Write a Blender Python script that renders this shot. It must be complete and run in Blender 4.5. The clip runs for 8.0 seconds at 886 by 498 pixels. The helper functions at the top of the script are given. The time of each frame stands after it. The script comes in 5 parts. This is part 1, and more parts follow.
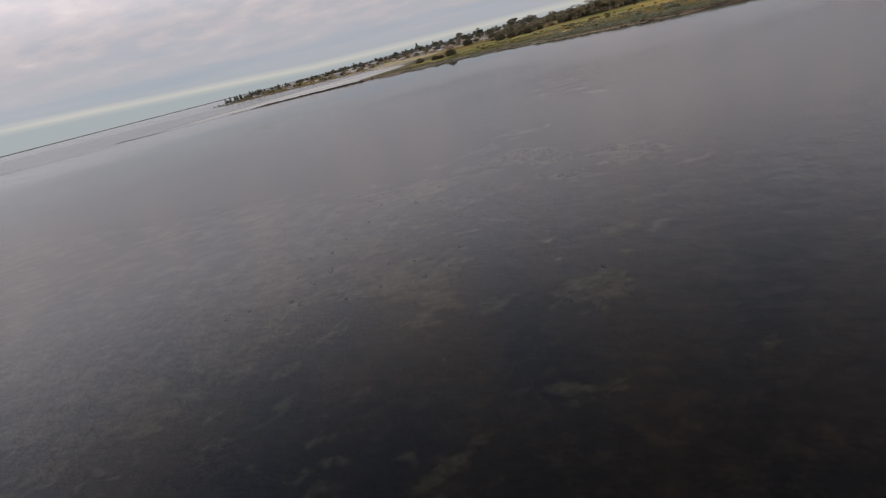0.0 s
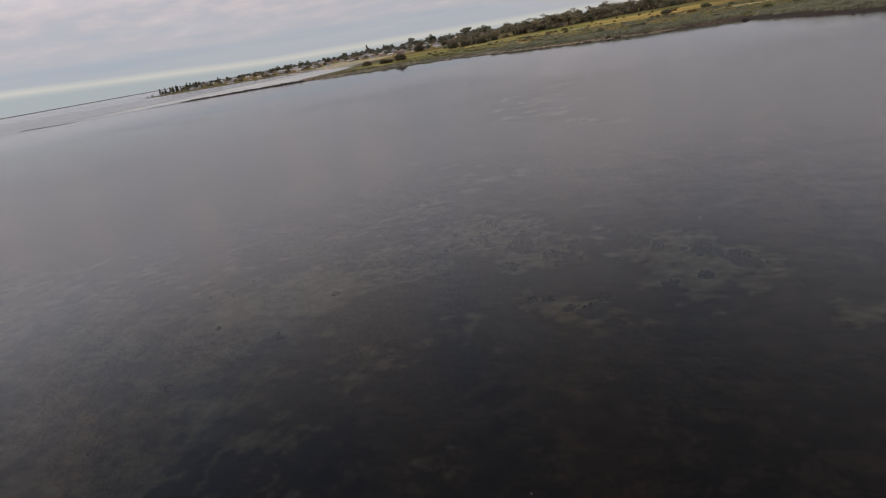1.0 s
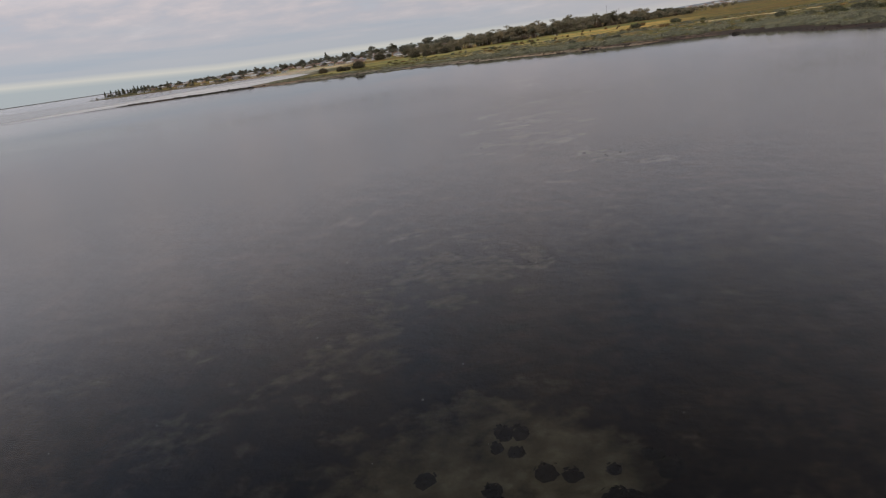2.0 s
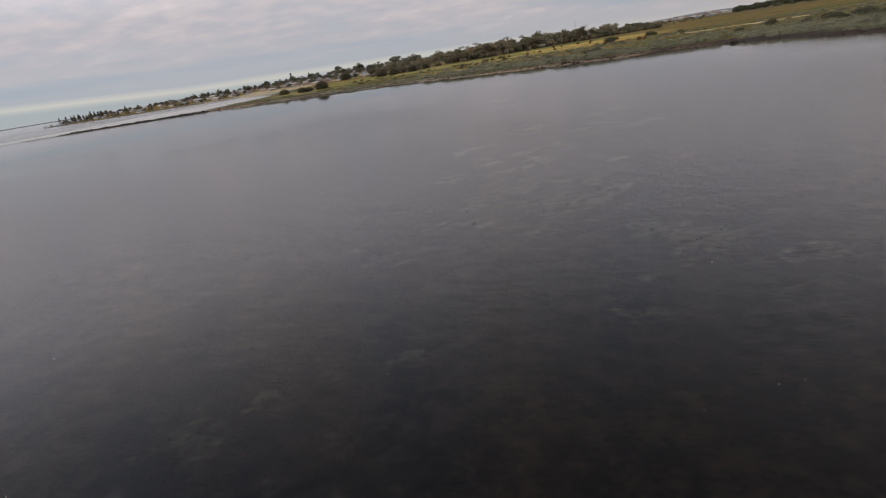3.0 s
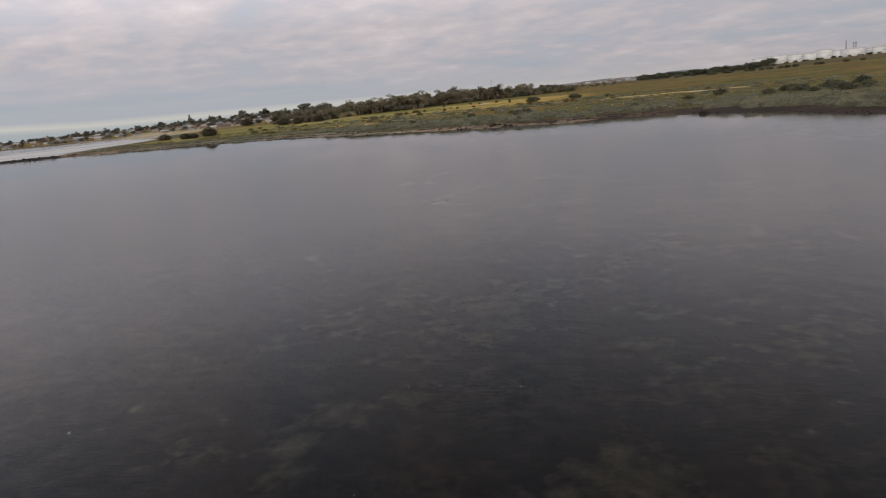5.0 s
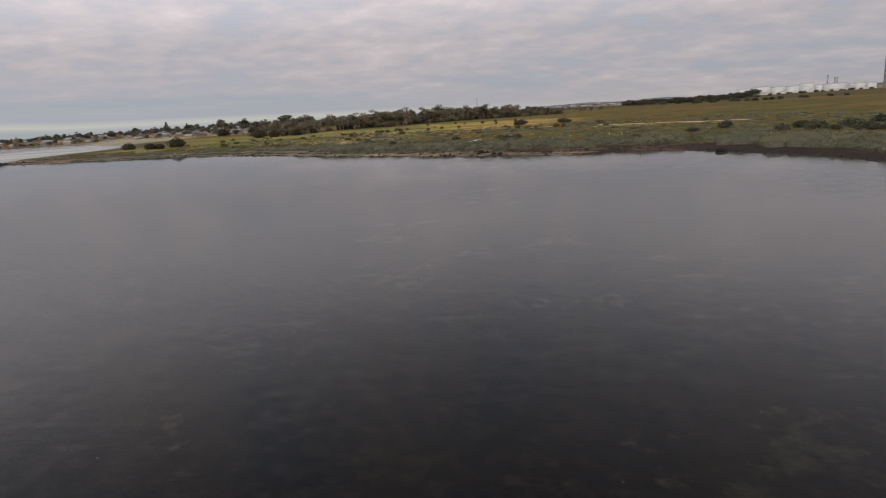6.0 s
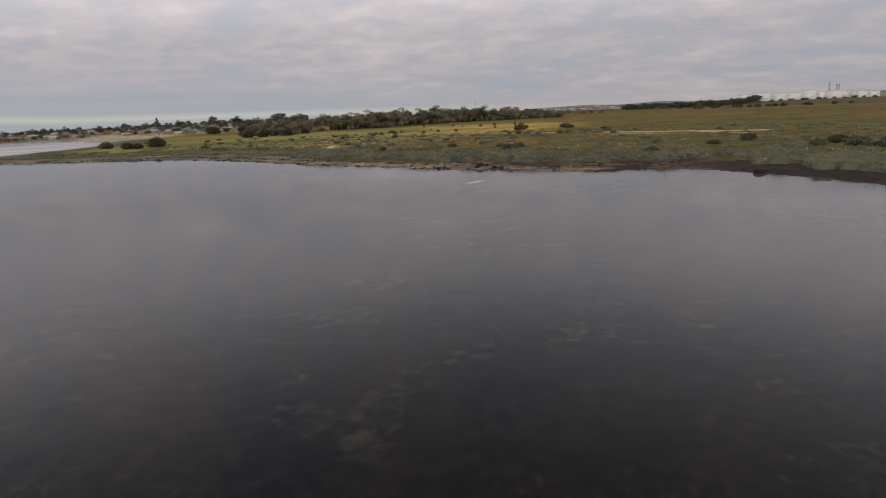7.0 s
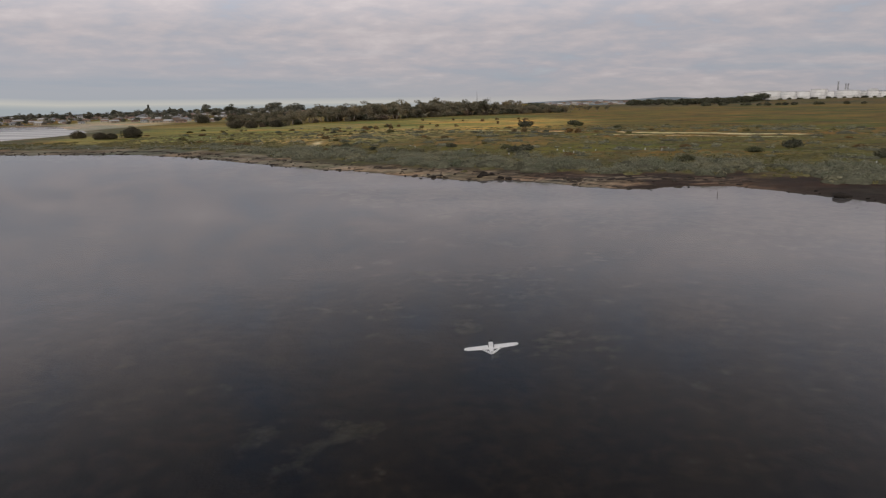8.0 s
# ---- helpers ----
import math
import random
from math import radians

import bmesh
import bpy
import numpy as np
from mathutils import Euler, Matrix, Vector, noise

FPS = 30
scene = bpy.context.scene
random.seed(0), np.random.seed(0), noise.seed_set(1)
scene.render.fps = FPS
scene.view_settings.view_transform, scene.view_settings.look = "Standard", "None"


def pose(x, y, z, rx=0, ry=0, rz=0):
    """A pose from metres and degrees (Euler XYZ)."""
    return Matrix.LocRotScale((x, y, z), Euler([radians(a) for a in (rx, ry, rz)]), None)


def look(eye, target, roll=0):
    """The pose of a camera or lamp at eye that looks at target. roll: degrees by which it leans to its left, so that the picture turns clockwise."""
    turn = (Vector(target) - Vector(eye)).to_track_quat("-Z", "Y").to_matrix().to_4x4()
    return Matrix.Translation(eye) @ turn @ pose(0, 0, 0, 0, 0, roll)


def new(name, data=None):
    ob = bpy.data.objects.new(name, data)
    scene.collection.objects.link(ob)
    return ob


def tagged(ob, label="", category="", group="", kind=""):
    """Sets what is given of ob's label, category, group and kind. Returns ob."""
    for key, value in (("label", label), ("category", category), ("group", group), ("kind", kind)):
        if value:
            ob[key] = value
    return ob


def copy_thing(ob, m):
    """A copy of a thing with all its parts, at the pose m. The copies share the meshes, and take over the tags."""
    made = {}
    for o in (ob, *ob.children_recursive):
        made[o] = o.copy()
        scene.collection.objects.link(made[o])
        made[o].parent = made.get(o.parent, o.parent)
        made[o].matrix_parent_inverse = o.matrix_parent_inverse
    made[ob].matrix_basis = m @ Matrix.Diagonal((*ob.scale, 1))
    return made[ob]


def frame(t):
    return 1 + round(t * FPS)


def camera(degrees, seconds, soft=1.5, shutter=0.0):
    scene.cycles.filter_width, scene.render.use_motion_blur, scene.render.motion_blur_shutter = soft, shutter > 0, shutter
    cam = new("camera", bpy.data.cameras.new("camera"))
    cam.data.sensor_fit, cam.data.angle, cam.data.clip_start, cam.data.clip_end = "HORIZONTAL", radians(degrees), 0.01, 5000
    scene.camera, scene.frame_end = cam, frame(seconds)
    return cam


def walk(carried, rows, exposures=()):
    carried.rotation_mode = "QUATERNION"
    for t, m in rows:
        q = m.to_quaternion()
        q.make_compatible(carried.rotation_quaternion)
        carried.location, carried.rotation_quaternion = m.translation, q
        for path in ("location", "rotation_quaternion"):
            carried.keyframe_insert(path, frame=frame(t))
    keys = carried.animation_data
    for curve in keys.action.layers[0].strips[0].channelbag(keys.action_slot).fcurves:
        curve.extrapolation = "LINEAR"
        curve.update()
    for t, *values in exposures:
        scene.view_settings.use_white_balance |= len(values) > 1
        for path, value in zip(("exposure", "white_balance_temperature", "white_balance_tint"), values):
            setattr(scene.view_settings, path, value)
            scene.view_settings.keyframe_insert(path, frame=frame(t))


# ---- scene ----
# ---- the camera and its flight ----
cam = camera(70, 8.0, soft=1.15)
PATH = [
    (0, (36.71, -170.46, 13.35), (27.870, -153.571, 7.293), -14.43),
    (0.5, (31.23, -154.20, 12.67), (23.257, -136.919, 6.508), -12.24),
    (1, (26.15, -140.20, 11.87), (18.952, -122.610, 5.627), -10.18),
    (1.5, (21.52, -127.31, 11.06), (15.001, -109.466, 4.788), -8.62),
    (1.7, (19.80, -122.28, 10.75), (13.519, -104.349, 4.512), -8.47),
    (2.8, (11.88, -94.68, 9.40), (6.560, -76.302, 3.591), -9.03),
    (3, (10.73, -89.60, 9.25), (5.575, -71.154, 3.502), -9.35),
    (3.5, (8.20, -76.89, 9.02), (3.592, -58.226, 3.496), -10.11),
    (4, (6.19, -64.32, 9.00), (2.345, -45.402, 3.770), -9.81),
    (4.5, (4.67, -52.14, 9.21), (1.645, -32.996, 4.287), -8.15),
    (5, (3.57, -40.59, 9.63), (1.279, -21.272, 4.991), -5.89),
    (5.2, (3.23, -36.18, 9.85), (1.164, -16.809, 5.321), -5.09),
    (6.3, (2.17, -13.91, 11.40), (0.604, 5.590, 7.230), -3.14),
    (6.5, (2.07, -10.07, 11.72), (0.547, 9.429, 7.537), -2.87),
    (7, (1.83, -0.26, 12.48), (0.329, 19.234, 8.268), -2.48),
    (7.5, (1.51, 10.70, 13.13), (0.006, 30.176, 8.825), -2.15),
    (8, (0.97, 24.27, 13.56), (-0.486, 43.714, 9.098), -1.35),
]
walk(cam, [(t, look(eye, target, roll)) for t, eye, target, roll in PATH],
     [(0, 0.23), (1, 0.29), (1.7, 0.30), (3, 0.28), (4.5, 0.24), (5.2, 0.20), (6.5, 0.12), (8, 0.10)])

# ---- world, sun and exposure ----
SUN_HIGH, SUN_TURN = radians(38), radians(200)
world = bpy.data.worlds.new("overcast_sky")
scene.world = world
world.use_nodes = True
wn, wl = world.node_tree.nodes, world.node_tree.links
wn.clear()


def wnode(kind, **sets):
    n = wn.new(kind)
    for key, value in sets.items():
        n.inputs[key].default_value = value
    return n


def wmath(op, a, b=None, c=None, clamp=False):
    n = wn.new("ShaderNodeMath")
    n.operation, n.use_clamp = op, clamp
    for i, v in enumerate((a, b, c)):
        if v is None:
            continue
        if isinstance(v, (int, float)):
            n.inputs[i].default_value = v
        else:
            wl.new(v, n.inputs[i])
    return n.outputs[0]


def wramp(value, stops):
    n = wn.new("ShaderNodeValToRGB")
    wl.new(value, n.inputs[0])
    e = n.color_ramp.elements
    while len(e) < len(stops):
        e.new(0.5)
    for el, (at, col) in zip(e, stops):
        el.position, el.color = at, (*col, 1) if len(col) == 3 else col
    return n.outputs[0]


def wmix(fac, a, b, how="MIX"):
    n = wn.new("ShaderNodeMix")
    n.data_type, n.blend_type = "RGBA", how
    for i, v in ((0, fac), (6, a), (7, b)):
        if isinstance(v, (int, float)):
            n.inputs[i].default_value = v
        elif isinstance(v, tuple):
            n.inputs[i].default_value = (*v, 1)
        else:
            wl.new(v, n.inputs[i])
    return n.outputs[2]


coord = wn.new("ShaderNodeTexCoord")
sep = wn.new("ShaderNodeSeparateXYZ")
wl.new(coord.outputs["Generated"], sep.inputs[0])
DX, DY, DZ = sep.outputs
up = wmath("MAXIMUM", DZ, 0.0)
flat = wmath("ADD", up, 0.20)
comb = wn.new("ShaderNodeCombineXYZ")
wl.new(wmath("DIVIDE", DX, flat), comb.inputs[0])
wl.new(wmath("MULTIPLY", wmath("DIVIDE", DY, flat), 1.0), comb.inputs[1])
turned = wn.new("ShaderNodeMapping")
turned.inputs["Rotation"].default_value = (0, 0, radians(-32))
turned.inputs["Scale"].default_value = (1.0, 1.15, 1)
wl.new(comb.outputs[0], turned.inputs[0])
big = wnode("ShaderNodeTexNoise", Scale=0.9, Detail=6.0, Roughness=0.6)
fine = wnode("ShaderNodeTexNoise", Scale=4.6, Detail=5.0, Roughness=0.55, Distortion=0.12)
for n in (big, fine):
    wl.new(turned.outputs[0], n.inputs["Vector"])
body = wmath("ADD", wmath("MULTIPLY", big.outputs[0], 0.5), wmath("MULTIPLY", fine.outputs[0], 0.5))
cloud = wramp(body, [(0.36, (0.312, 0.335, 0.390)), (0.46, (0.362, 0.364, 0.400)), (0.54, (0.408, 0.391, 0.415)), (0.66, (0.482, 0.457, 0.470))])
nishita = wn.new("ShaderNodeTexSky")
nishita.sky_type, nishita.sun_disc = "NISHITA", False
nishita.sun_elevation, nishita.sun_rotation = SUN_HIGH, SUN_TURN
blue = wmix(1.0, nishita.outputs[0], (0.165, 0.165, 0.165), "MULTIPLY")
high = wramp(up, [(0.22, (0, 0, 0)), (0.5, (1, 1, 1))])
gap = wramp(wmath("MULTIPLY_ADD", high, wmath("MULTIPLY_ADD", DX, 0.06, -0.12), body), [(0.30, (0.55, 0.55, 0.55)), (0.42, (0.0, 0.0, 0.0))])
deck = wmix(wmath("MULTIPLY", gap, wmath("MULTIPLY_ADD", high, 0.85, 0.15)), cloud, blue)
# Low cream gap under the cloud deck, strongest towards the bay, with blue haze under it.
slant = wmath("ADD", up, wmath("MULTIPLY_ADD", DX, 0.064, 0.031))
band = wmath("ADD", up, wmath("MINIMUM", wmath("MULTIPLY_ADD", DX, 0.064, 0.031), wmath("MULTIPLY_ADD", DX, 0.011, 0.001)))
low = wramp(wmath("ADD", band, 0.05), [(0.0, (0.33, 0.365, 0.385)), (0.0495, (0.315, 0.36, 0.385)), (0.0535, (0.47, 0.478, 0.45)), (0.057, (0.44, 0.453, 0.437)), (0.062, (0.335, 0.365, 0.405)), (0.11, (0.35, 0.36, 0.40))])
side = wmath("MULTIPLY_ADD", DX, -2.2, 0.55, clamp=True)
# Long blue-grey streaks in the lower part of the deck.
lay = wn.new("ShaderNodeCombineXYZ")
wl.new(wmath("MULTIPLY", DX, 2.2), lay.inputs[0])
wl.new(wmath("MULTIPLY", wmath("ADD", up, wmath("MULTIPLY", DX, 0.05)), 26.0), lay.inputs[1])
streak = wnode("ShaderNodeTexNoise", Scale=1.5, Detail=5.0, Roughness=0.55)
wl.new(lay.outputs[0], streak.inputs["Vector"])
where = wramp(up, [(0.018, (0, 0, 0)), (0.035, (1, 1, 1)), (0.06, (0.7, 0.7, 0.7)), (0.10, (0, 0, 0))])
streaky = wmath("MULTIPLY", where, wramp(streak.outputs[0], [(0.47, (0, 0, 0)), (0.66, (0.8, 0.8, 0.8))]))
grey = wmix(side, (0.385, 0.38, 0.395), low)
veil = wramp(wmath("ADD", wmath("MAXIMUM", slant, wmath("MULTIPLY", up, 0.6)), wmath("MULTIPLY", wmath("SUBTRACT", fine.outputs[0], 0.5), 0.03)), [(0.03, (0, 0, 0)), (0.085, (1, 1, 1))])
sky = wmix(1.0, wmix(streaky, wmix(veil, grey, deck), (0.285, 0.335, 0.395)), (1.030, 0.990, 0.970), "MULTIPLY")
lift = wramp(up, [(0.0, (0.385, 0.385, 0.385)), (0.11, (0.44, 0.44, 0.44)), (0.16, (0.55, 0.55, 0.55)), (0.25, (0.68, 0.68, 0.68)), (0.34, (0.53, 0.53, 0.53)), (0.46, (0.36, 0.36, 0.36)), (0.62, (0.245, 0.245, 0.245)), (1.0, (0.24, 0.24, 0.24))])
around = wmath("MULTIPLY_ADD", wmath("ABSOLUTE", DX), 1.0, wmath("MULTIPLY_ADD", DX, 0.25, -0.12))
aloft = wramp(up, [(0.13, (0, 0, 0)), (0.30, (1, 1, 1))])
lift = wmath("MULTIPLY", lift, wmath("MULTIPLY_ADD", around, aloft, wmath("MULTIPLY_ADD", DX, -0.12, 2.5)))
back = wn.new("ShaderNodeBackground")
wl.new(sky, back.inputs[0])
wl.new(lift, back.inputs[1])
wout = wn.new("ShaderNodeOutputWorld")
wl.new(back.outputs[0], wout.inputs[0])

sun = new("sun", bpy.data.lights.new("sun", "SUN"))
sun.data.energy, sun.data.angle, sun.data.color = 1.3, radians(20), (1.0, 0.95, 0.88)
sun.matrix_world = look((0, 0, 0), (-math.sin(SUN_TURN) * math.cos(SUN_HIGH), -math.cos(SUN_TURN) * math.cos(SUN_HIGH), -math.sin(SUN_HIGH)))


# ---- materials ----
def shader(name):
    m = bpy.data.materials.new(name)
    m.use_nodes = True
    return m, m.node_tree.nodes, m.node_tree.links, m.node_tree.nodes["Principled BSDF"]


def noise_node(n, l, scale, detail=4.0, rough=0.55, stretch=None, world_space=False):
    t = n.new("ShaderNodeTexNoise")
    t.inputs["Scale"].default_value, t.inputs["Detail"].default_value, t.inputs["Roughness"].default_value = scale, detail, rough
    if world_space:
        src = n.new("ShaderNodeNewGeometry").outputs["Position"]
    else:
        src = n.new("ShaderNodeTexCoord").outputs["Object"]
    if stretch:
        mp = n.new("ShaderNodeMapping")
        mp.inputs["Scale"].default_value = stretch
        l.new(src, mp.inputs[0])
        src = mp.outputs[0]
    l.new(src, t.inputs["Vector"])
    return t.outputs[0]


def ramp(n, l, value, stops):
    r = n.new("ShaderNodeValToRGB")
    l.new(value, r.inputs[0])
    e = r.color_ramp.elements
    while len(e) < len(stops):
        e.new(0.5)
    for el, (at, col) in zip(e, stops):
        el.position, el.color = at, (*col, 1)
    return r.outputs[0]


def mixed(n, l, fac, a, b, how="MIX"):
    m = n.new("ShaderNodeMix")
    m.data_type, m.blend_type = "RGBA", how
    for i, v in ((0, fac), (6, a), (7, b)):
        if isinstance(v, (int, float)):
            m.inputs[i].default_value = v
        elif isinstance(v, tuple):
            m.inputs[i].default_value = (*v, 1)
        else:
            l.new(v, m.inputs[i])
    return m.outputs[2]


def bumped(n, l, bsdf, height, strength, distance):
    b = n.new("ShaderNodeBump")
    b.inputs["Strength"].default_value, b.inputs["Distance"].default_value = strength, distance
    l.new(height, b.inputs["Height"])
    l.new(b.outputs[0], bsdf.inputs["Normal"])
    return b


def plain(name, dark, light, scale=1.0, rough=0.8, metal=0.0, bump=0.3, depth=0.02, random_by=0.0, island=False):
    """A surface of two tones mixed by noise at two scales, with fine relief."""
    m, n, l, b = shader(name)
    a = noise_node(n, l, scale, 5.0)
    c = noise_node(n, l, scale * 7.3, 3.0)
    mixv = n.new("ShaderNodeMath")
    mixv.operation = "MULTIPLY_ADD"
    l.new(c, mixv.inputs[0])
    mixv.inputs[1].default_value = 0.4
    l.new(a, mixv.inputs[2])
    col = ramp(n, l, mixv.outputs[0], [(0.45, dark), (0.95, light)])
    if random_by or island:
        src = n.new("ShaderNodeNewGeometry").outputs["Random Per Island"] if island else n.new("ShaderNodeObjectInfo").outputs["Random"]
        k = n.new("ShaderNodeMapRange")
        l.new(src, k.inputs[0])
        amount = random_by or 0.3
        k.inputs["To Min"].default_value, k.inputs["To Max"].default_value = 1 - amount, 1 + amount
        tone = n.new("ShaderNodeVectorMath")
        tone.operation = "SCALE"
        l.new(col, tone.inputs[0])
        l.new(k.outputs[0], tone.inputs["Scale"])
        col = tone.outputs[0]
    l.new(col, b.inputs["Base Color"])
    b.inputs["Roughness"].default_value, b.inputs["Metallic"].default_value = rough, metal
    if rough > 0.75:
        b.inputs["Specular IOR Level"].default_value = 0.15
    if bump:
        bumped(n, l, b, mixv.outputs[0], bump, depth)
    return m


def foliage(name, dark, light):
    """Leaves: tone from leaf to leaf and from plant to plant."""
    m, n, l, b = shader(name)
    isl = n.new("ShaderNodeNewGeometry").outputs["Random Per Island"]
    obj = n.new("ShaderNodeObjectInfo").outputs["Random"]
    add = n.new("ShaderNodeMath")
    add.operation = "MULTIPLY_ADD"
    l.new(obj, add.inputs[0])
    add.inputs[1].default_value = 0.5
    half = n.new("ShaderNodeMath")
    half.operation = "MULTIPLY"
    l.new(isl, half.inputs[0])
    half.inputs[1].default_value = 0.5
    l.new(half.outputs[0], add.inputs[2])
    leafy = ramp(n, l, add.outputs[0], [(0.1, dark), (0.9, light)])
    stand = noise_node(n, l, 0.11, 4.0, 0.6, world_space=True)
    leafy = mixed(n, l, 1.0, leafy, ramp(n, l, stand, [(0.32, (0.62, 0.70, 0.62)), (0.52, (1.0, 1.0, 1.0)), (0.70, (1.38, 1.25, 1.05))]), "MULTIPLY")
    l.new(leafy, b.inputs["Base Color"])
    b.inputs["Roughness"].default_value = 0.75
    glow = n.new("ShaderNodeBsdfTranslucent")
    l.new(b.inputs["Base Color"].links[0].from_socket, glow.inputs[0])
    mx = n.new("ShaderNodeMixShader")
    mx.inputs[0].default_value = 0.3
    l.new(b.outputs[0], mx.inputs[1])
    l.new(glow.outputs[0], mx.inputs[2])
    l.new(mx.outputs[0], n["Material Output"].inputs[0])
    return m


def ground_material():
    m, n, l, b = shader("ground_cover")
    att = n.new("ShaderNodeVertexColor")
    att.layer_name = "cover"
    coarse = noise_node(n, l, 0.06, 6.0, 0.65)
    mid = noise_node(n, l, 0.45, 6.0, 0.65)
    grain = noise_node(n, l, 3.5, 4.0, 0.6)
    tone = ramp(n, l, coarse, [(0.3, (0.66, 0.70, 0.66)), (0.7, (1.25, 1.2, 1.2))])
    tone2 = ramp(n, l, mid, [(0.3, (0.62, 0.64, 0.66)), (0.7, (1.3, 1.26, 1.2))])
    tone3 = ramp(n, l, grain, [(0.3, (0.75, 0.75, 0.75)), (0.7, (1.2, 1.2, 1.2))])
    col = mixed(n, l, 1.0, att.outputs[0], tone, "MULTIPLY")
    broad = noise_node(n, l, 0.0085, 6.0, 0.66, (0.6, 1.2, 1.0))
    col = mixed(n, l, 1.0, col, ramp(n, l, broad, [(0.34, (0.60, 0.78, 0.70)), (0.48, (0.95, 1.0, 0.9)), (0.64, (1.28, 1.08, 0.95))]), "MULTIPLY")
    hue = noise_node(n, l, 0.035, 5.0, 0.62, (0.55, 1.3, 1.0))
    col = mixed(n, l, 1.0, col, ramp(n, l, hue, [(0.32, (0.72, 0.92, 0.78)), (0.5, (1.0, 1.0, 1.0)), (0.66, (1.32, 1.02, 0.86))]), "MULTIPLY")
    col = mixed(n, l, 1.0, col, tone2, "MULTIPLY")
    col = mixed(n, l, 1.0, col, tone3, "MULTIPLY")
    # Seabed: sand with dark beds of weed.
    pos = n.new("ShaderNodeSeparateXYZ")
    l.new(n.new("ShaderNodeNewGeometry").outputs["Position"], pos.inputs[0])
    large = noise_node(n, l, 0.035, 3.0, 0.55)
    beds = noise_node(n, l, 0.42, 4.0, 0.5)
    tufts = noise_node(n, l, 1.9, 3.0, 0.6)
    speck = noise_node(n, l, 5.0, 3.0, 0.6)

    def weigh(value, by, plus):
        k = n.new("ShaderNodeMath")
        k.operation = "MULTIPLY_ADD"
        l.new(value, k.inputs[0])
        k.inputs[1].default_value = by
        if isinstance(plus, float):
            k.inputs[2].default_value = plus
        else:
            l.new(plus, k.inputs[2])
        return k.outputs[0]

    mosaic = n.new("ShaderNodeAttribute")
    mosaic.attribute_name = "bed"
    flecks = noise_node(n, l, 1.05, 3.0, 0.55)
    patchy = weigh(beds, 1.2, weigh(flecks, 0.8, weigh(tufts, 0.3, -1.15)))
    vivid = n.new("ShaderNodeMath")
    vivid.operation = "MULTIPLY_ADD"
    l.new(patchy, vivid.inputs[0])
    l.new(weigh(mosaic.outputs["Fac"], 0.45, 0.75), vivid.inputs[1])
    l.new(weigh(mosaic.outputs["Fac"], 0.46, weigh(large, 0.3, 0.36)), vivid.inputs[2])
    total = vivid.outputs[0]
    clump = ramp(n, l, noise_node(n, l, 1.25, 2.0, 0.5), [(0.38, (1.1, 1.1, 1.1)), (0.68, (0.55, 0.54, 0.52))])
    sand = ramp(n, l, weigh(speck, 0.62, weigh(tufts, 0.38, 0.0)), [(0.3, (0.20, 0.182, 0.122)), (0.5, (0.30, 0.270, 0.182)), (0.7, (0.40, 0.365, 0.250))])
    sand = mixed(n, l, 1.0, sand, clump, "MULTIPLY")
    weed = ramp(n, l, total, [(0.43, (0, 0, 0)), (0.56, (0.41, 0.41, 0.41)), (0.83, (1, 1, 1))])
    bed = mixed(n, l, weed, ramp(n, l, weigh(speck, 0.25, weigh(flecks, 0.35, weigh(beds, 0.4, 0.0))), [(0.40, (0.006, 0.0045, 0.003)), (0.5, (0.026, 0.017, 0.011)), (0.61, (0.068, 0.046, 0.027))]), sand)
    under = n.new("ShaderNodeMapRange")
    l.new(pos.outputs[2], under.inputs[0])
    under.inputs["From Min"].default_value, under.inputs["From Max"].default_value = -0.35, -0.02
    l.new(mixed(n, l, under.outputs[0], bed, col), b.inputs["Base Color"])
    b.inputs["Roughness"].default_value = 0.9
    b.inputs["Specular IOR Level"].default_value = 0.2
    bumped(n, l, b, mid, 0.6, 0.25)
    return m


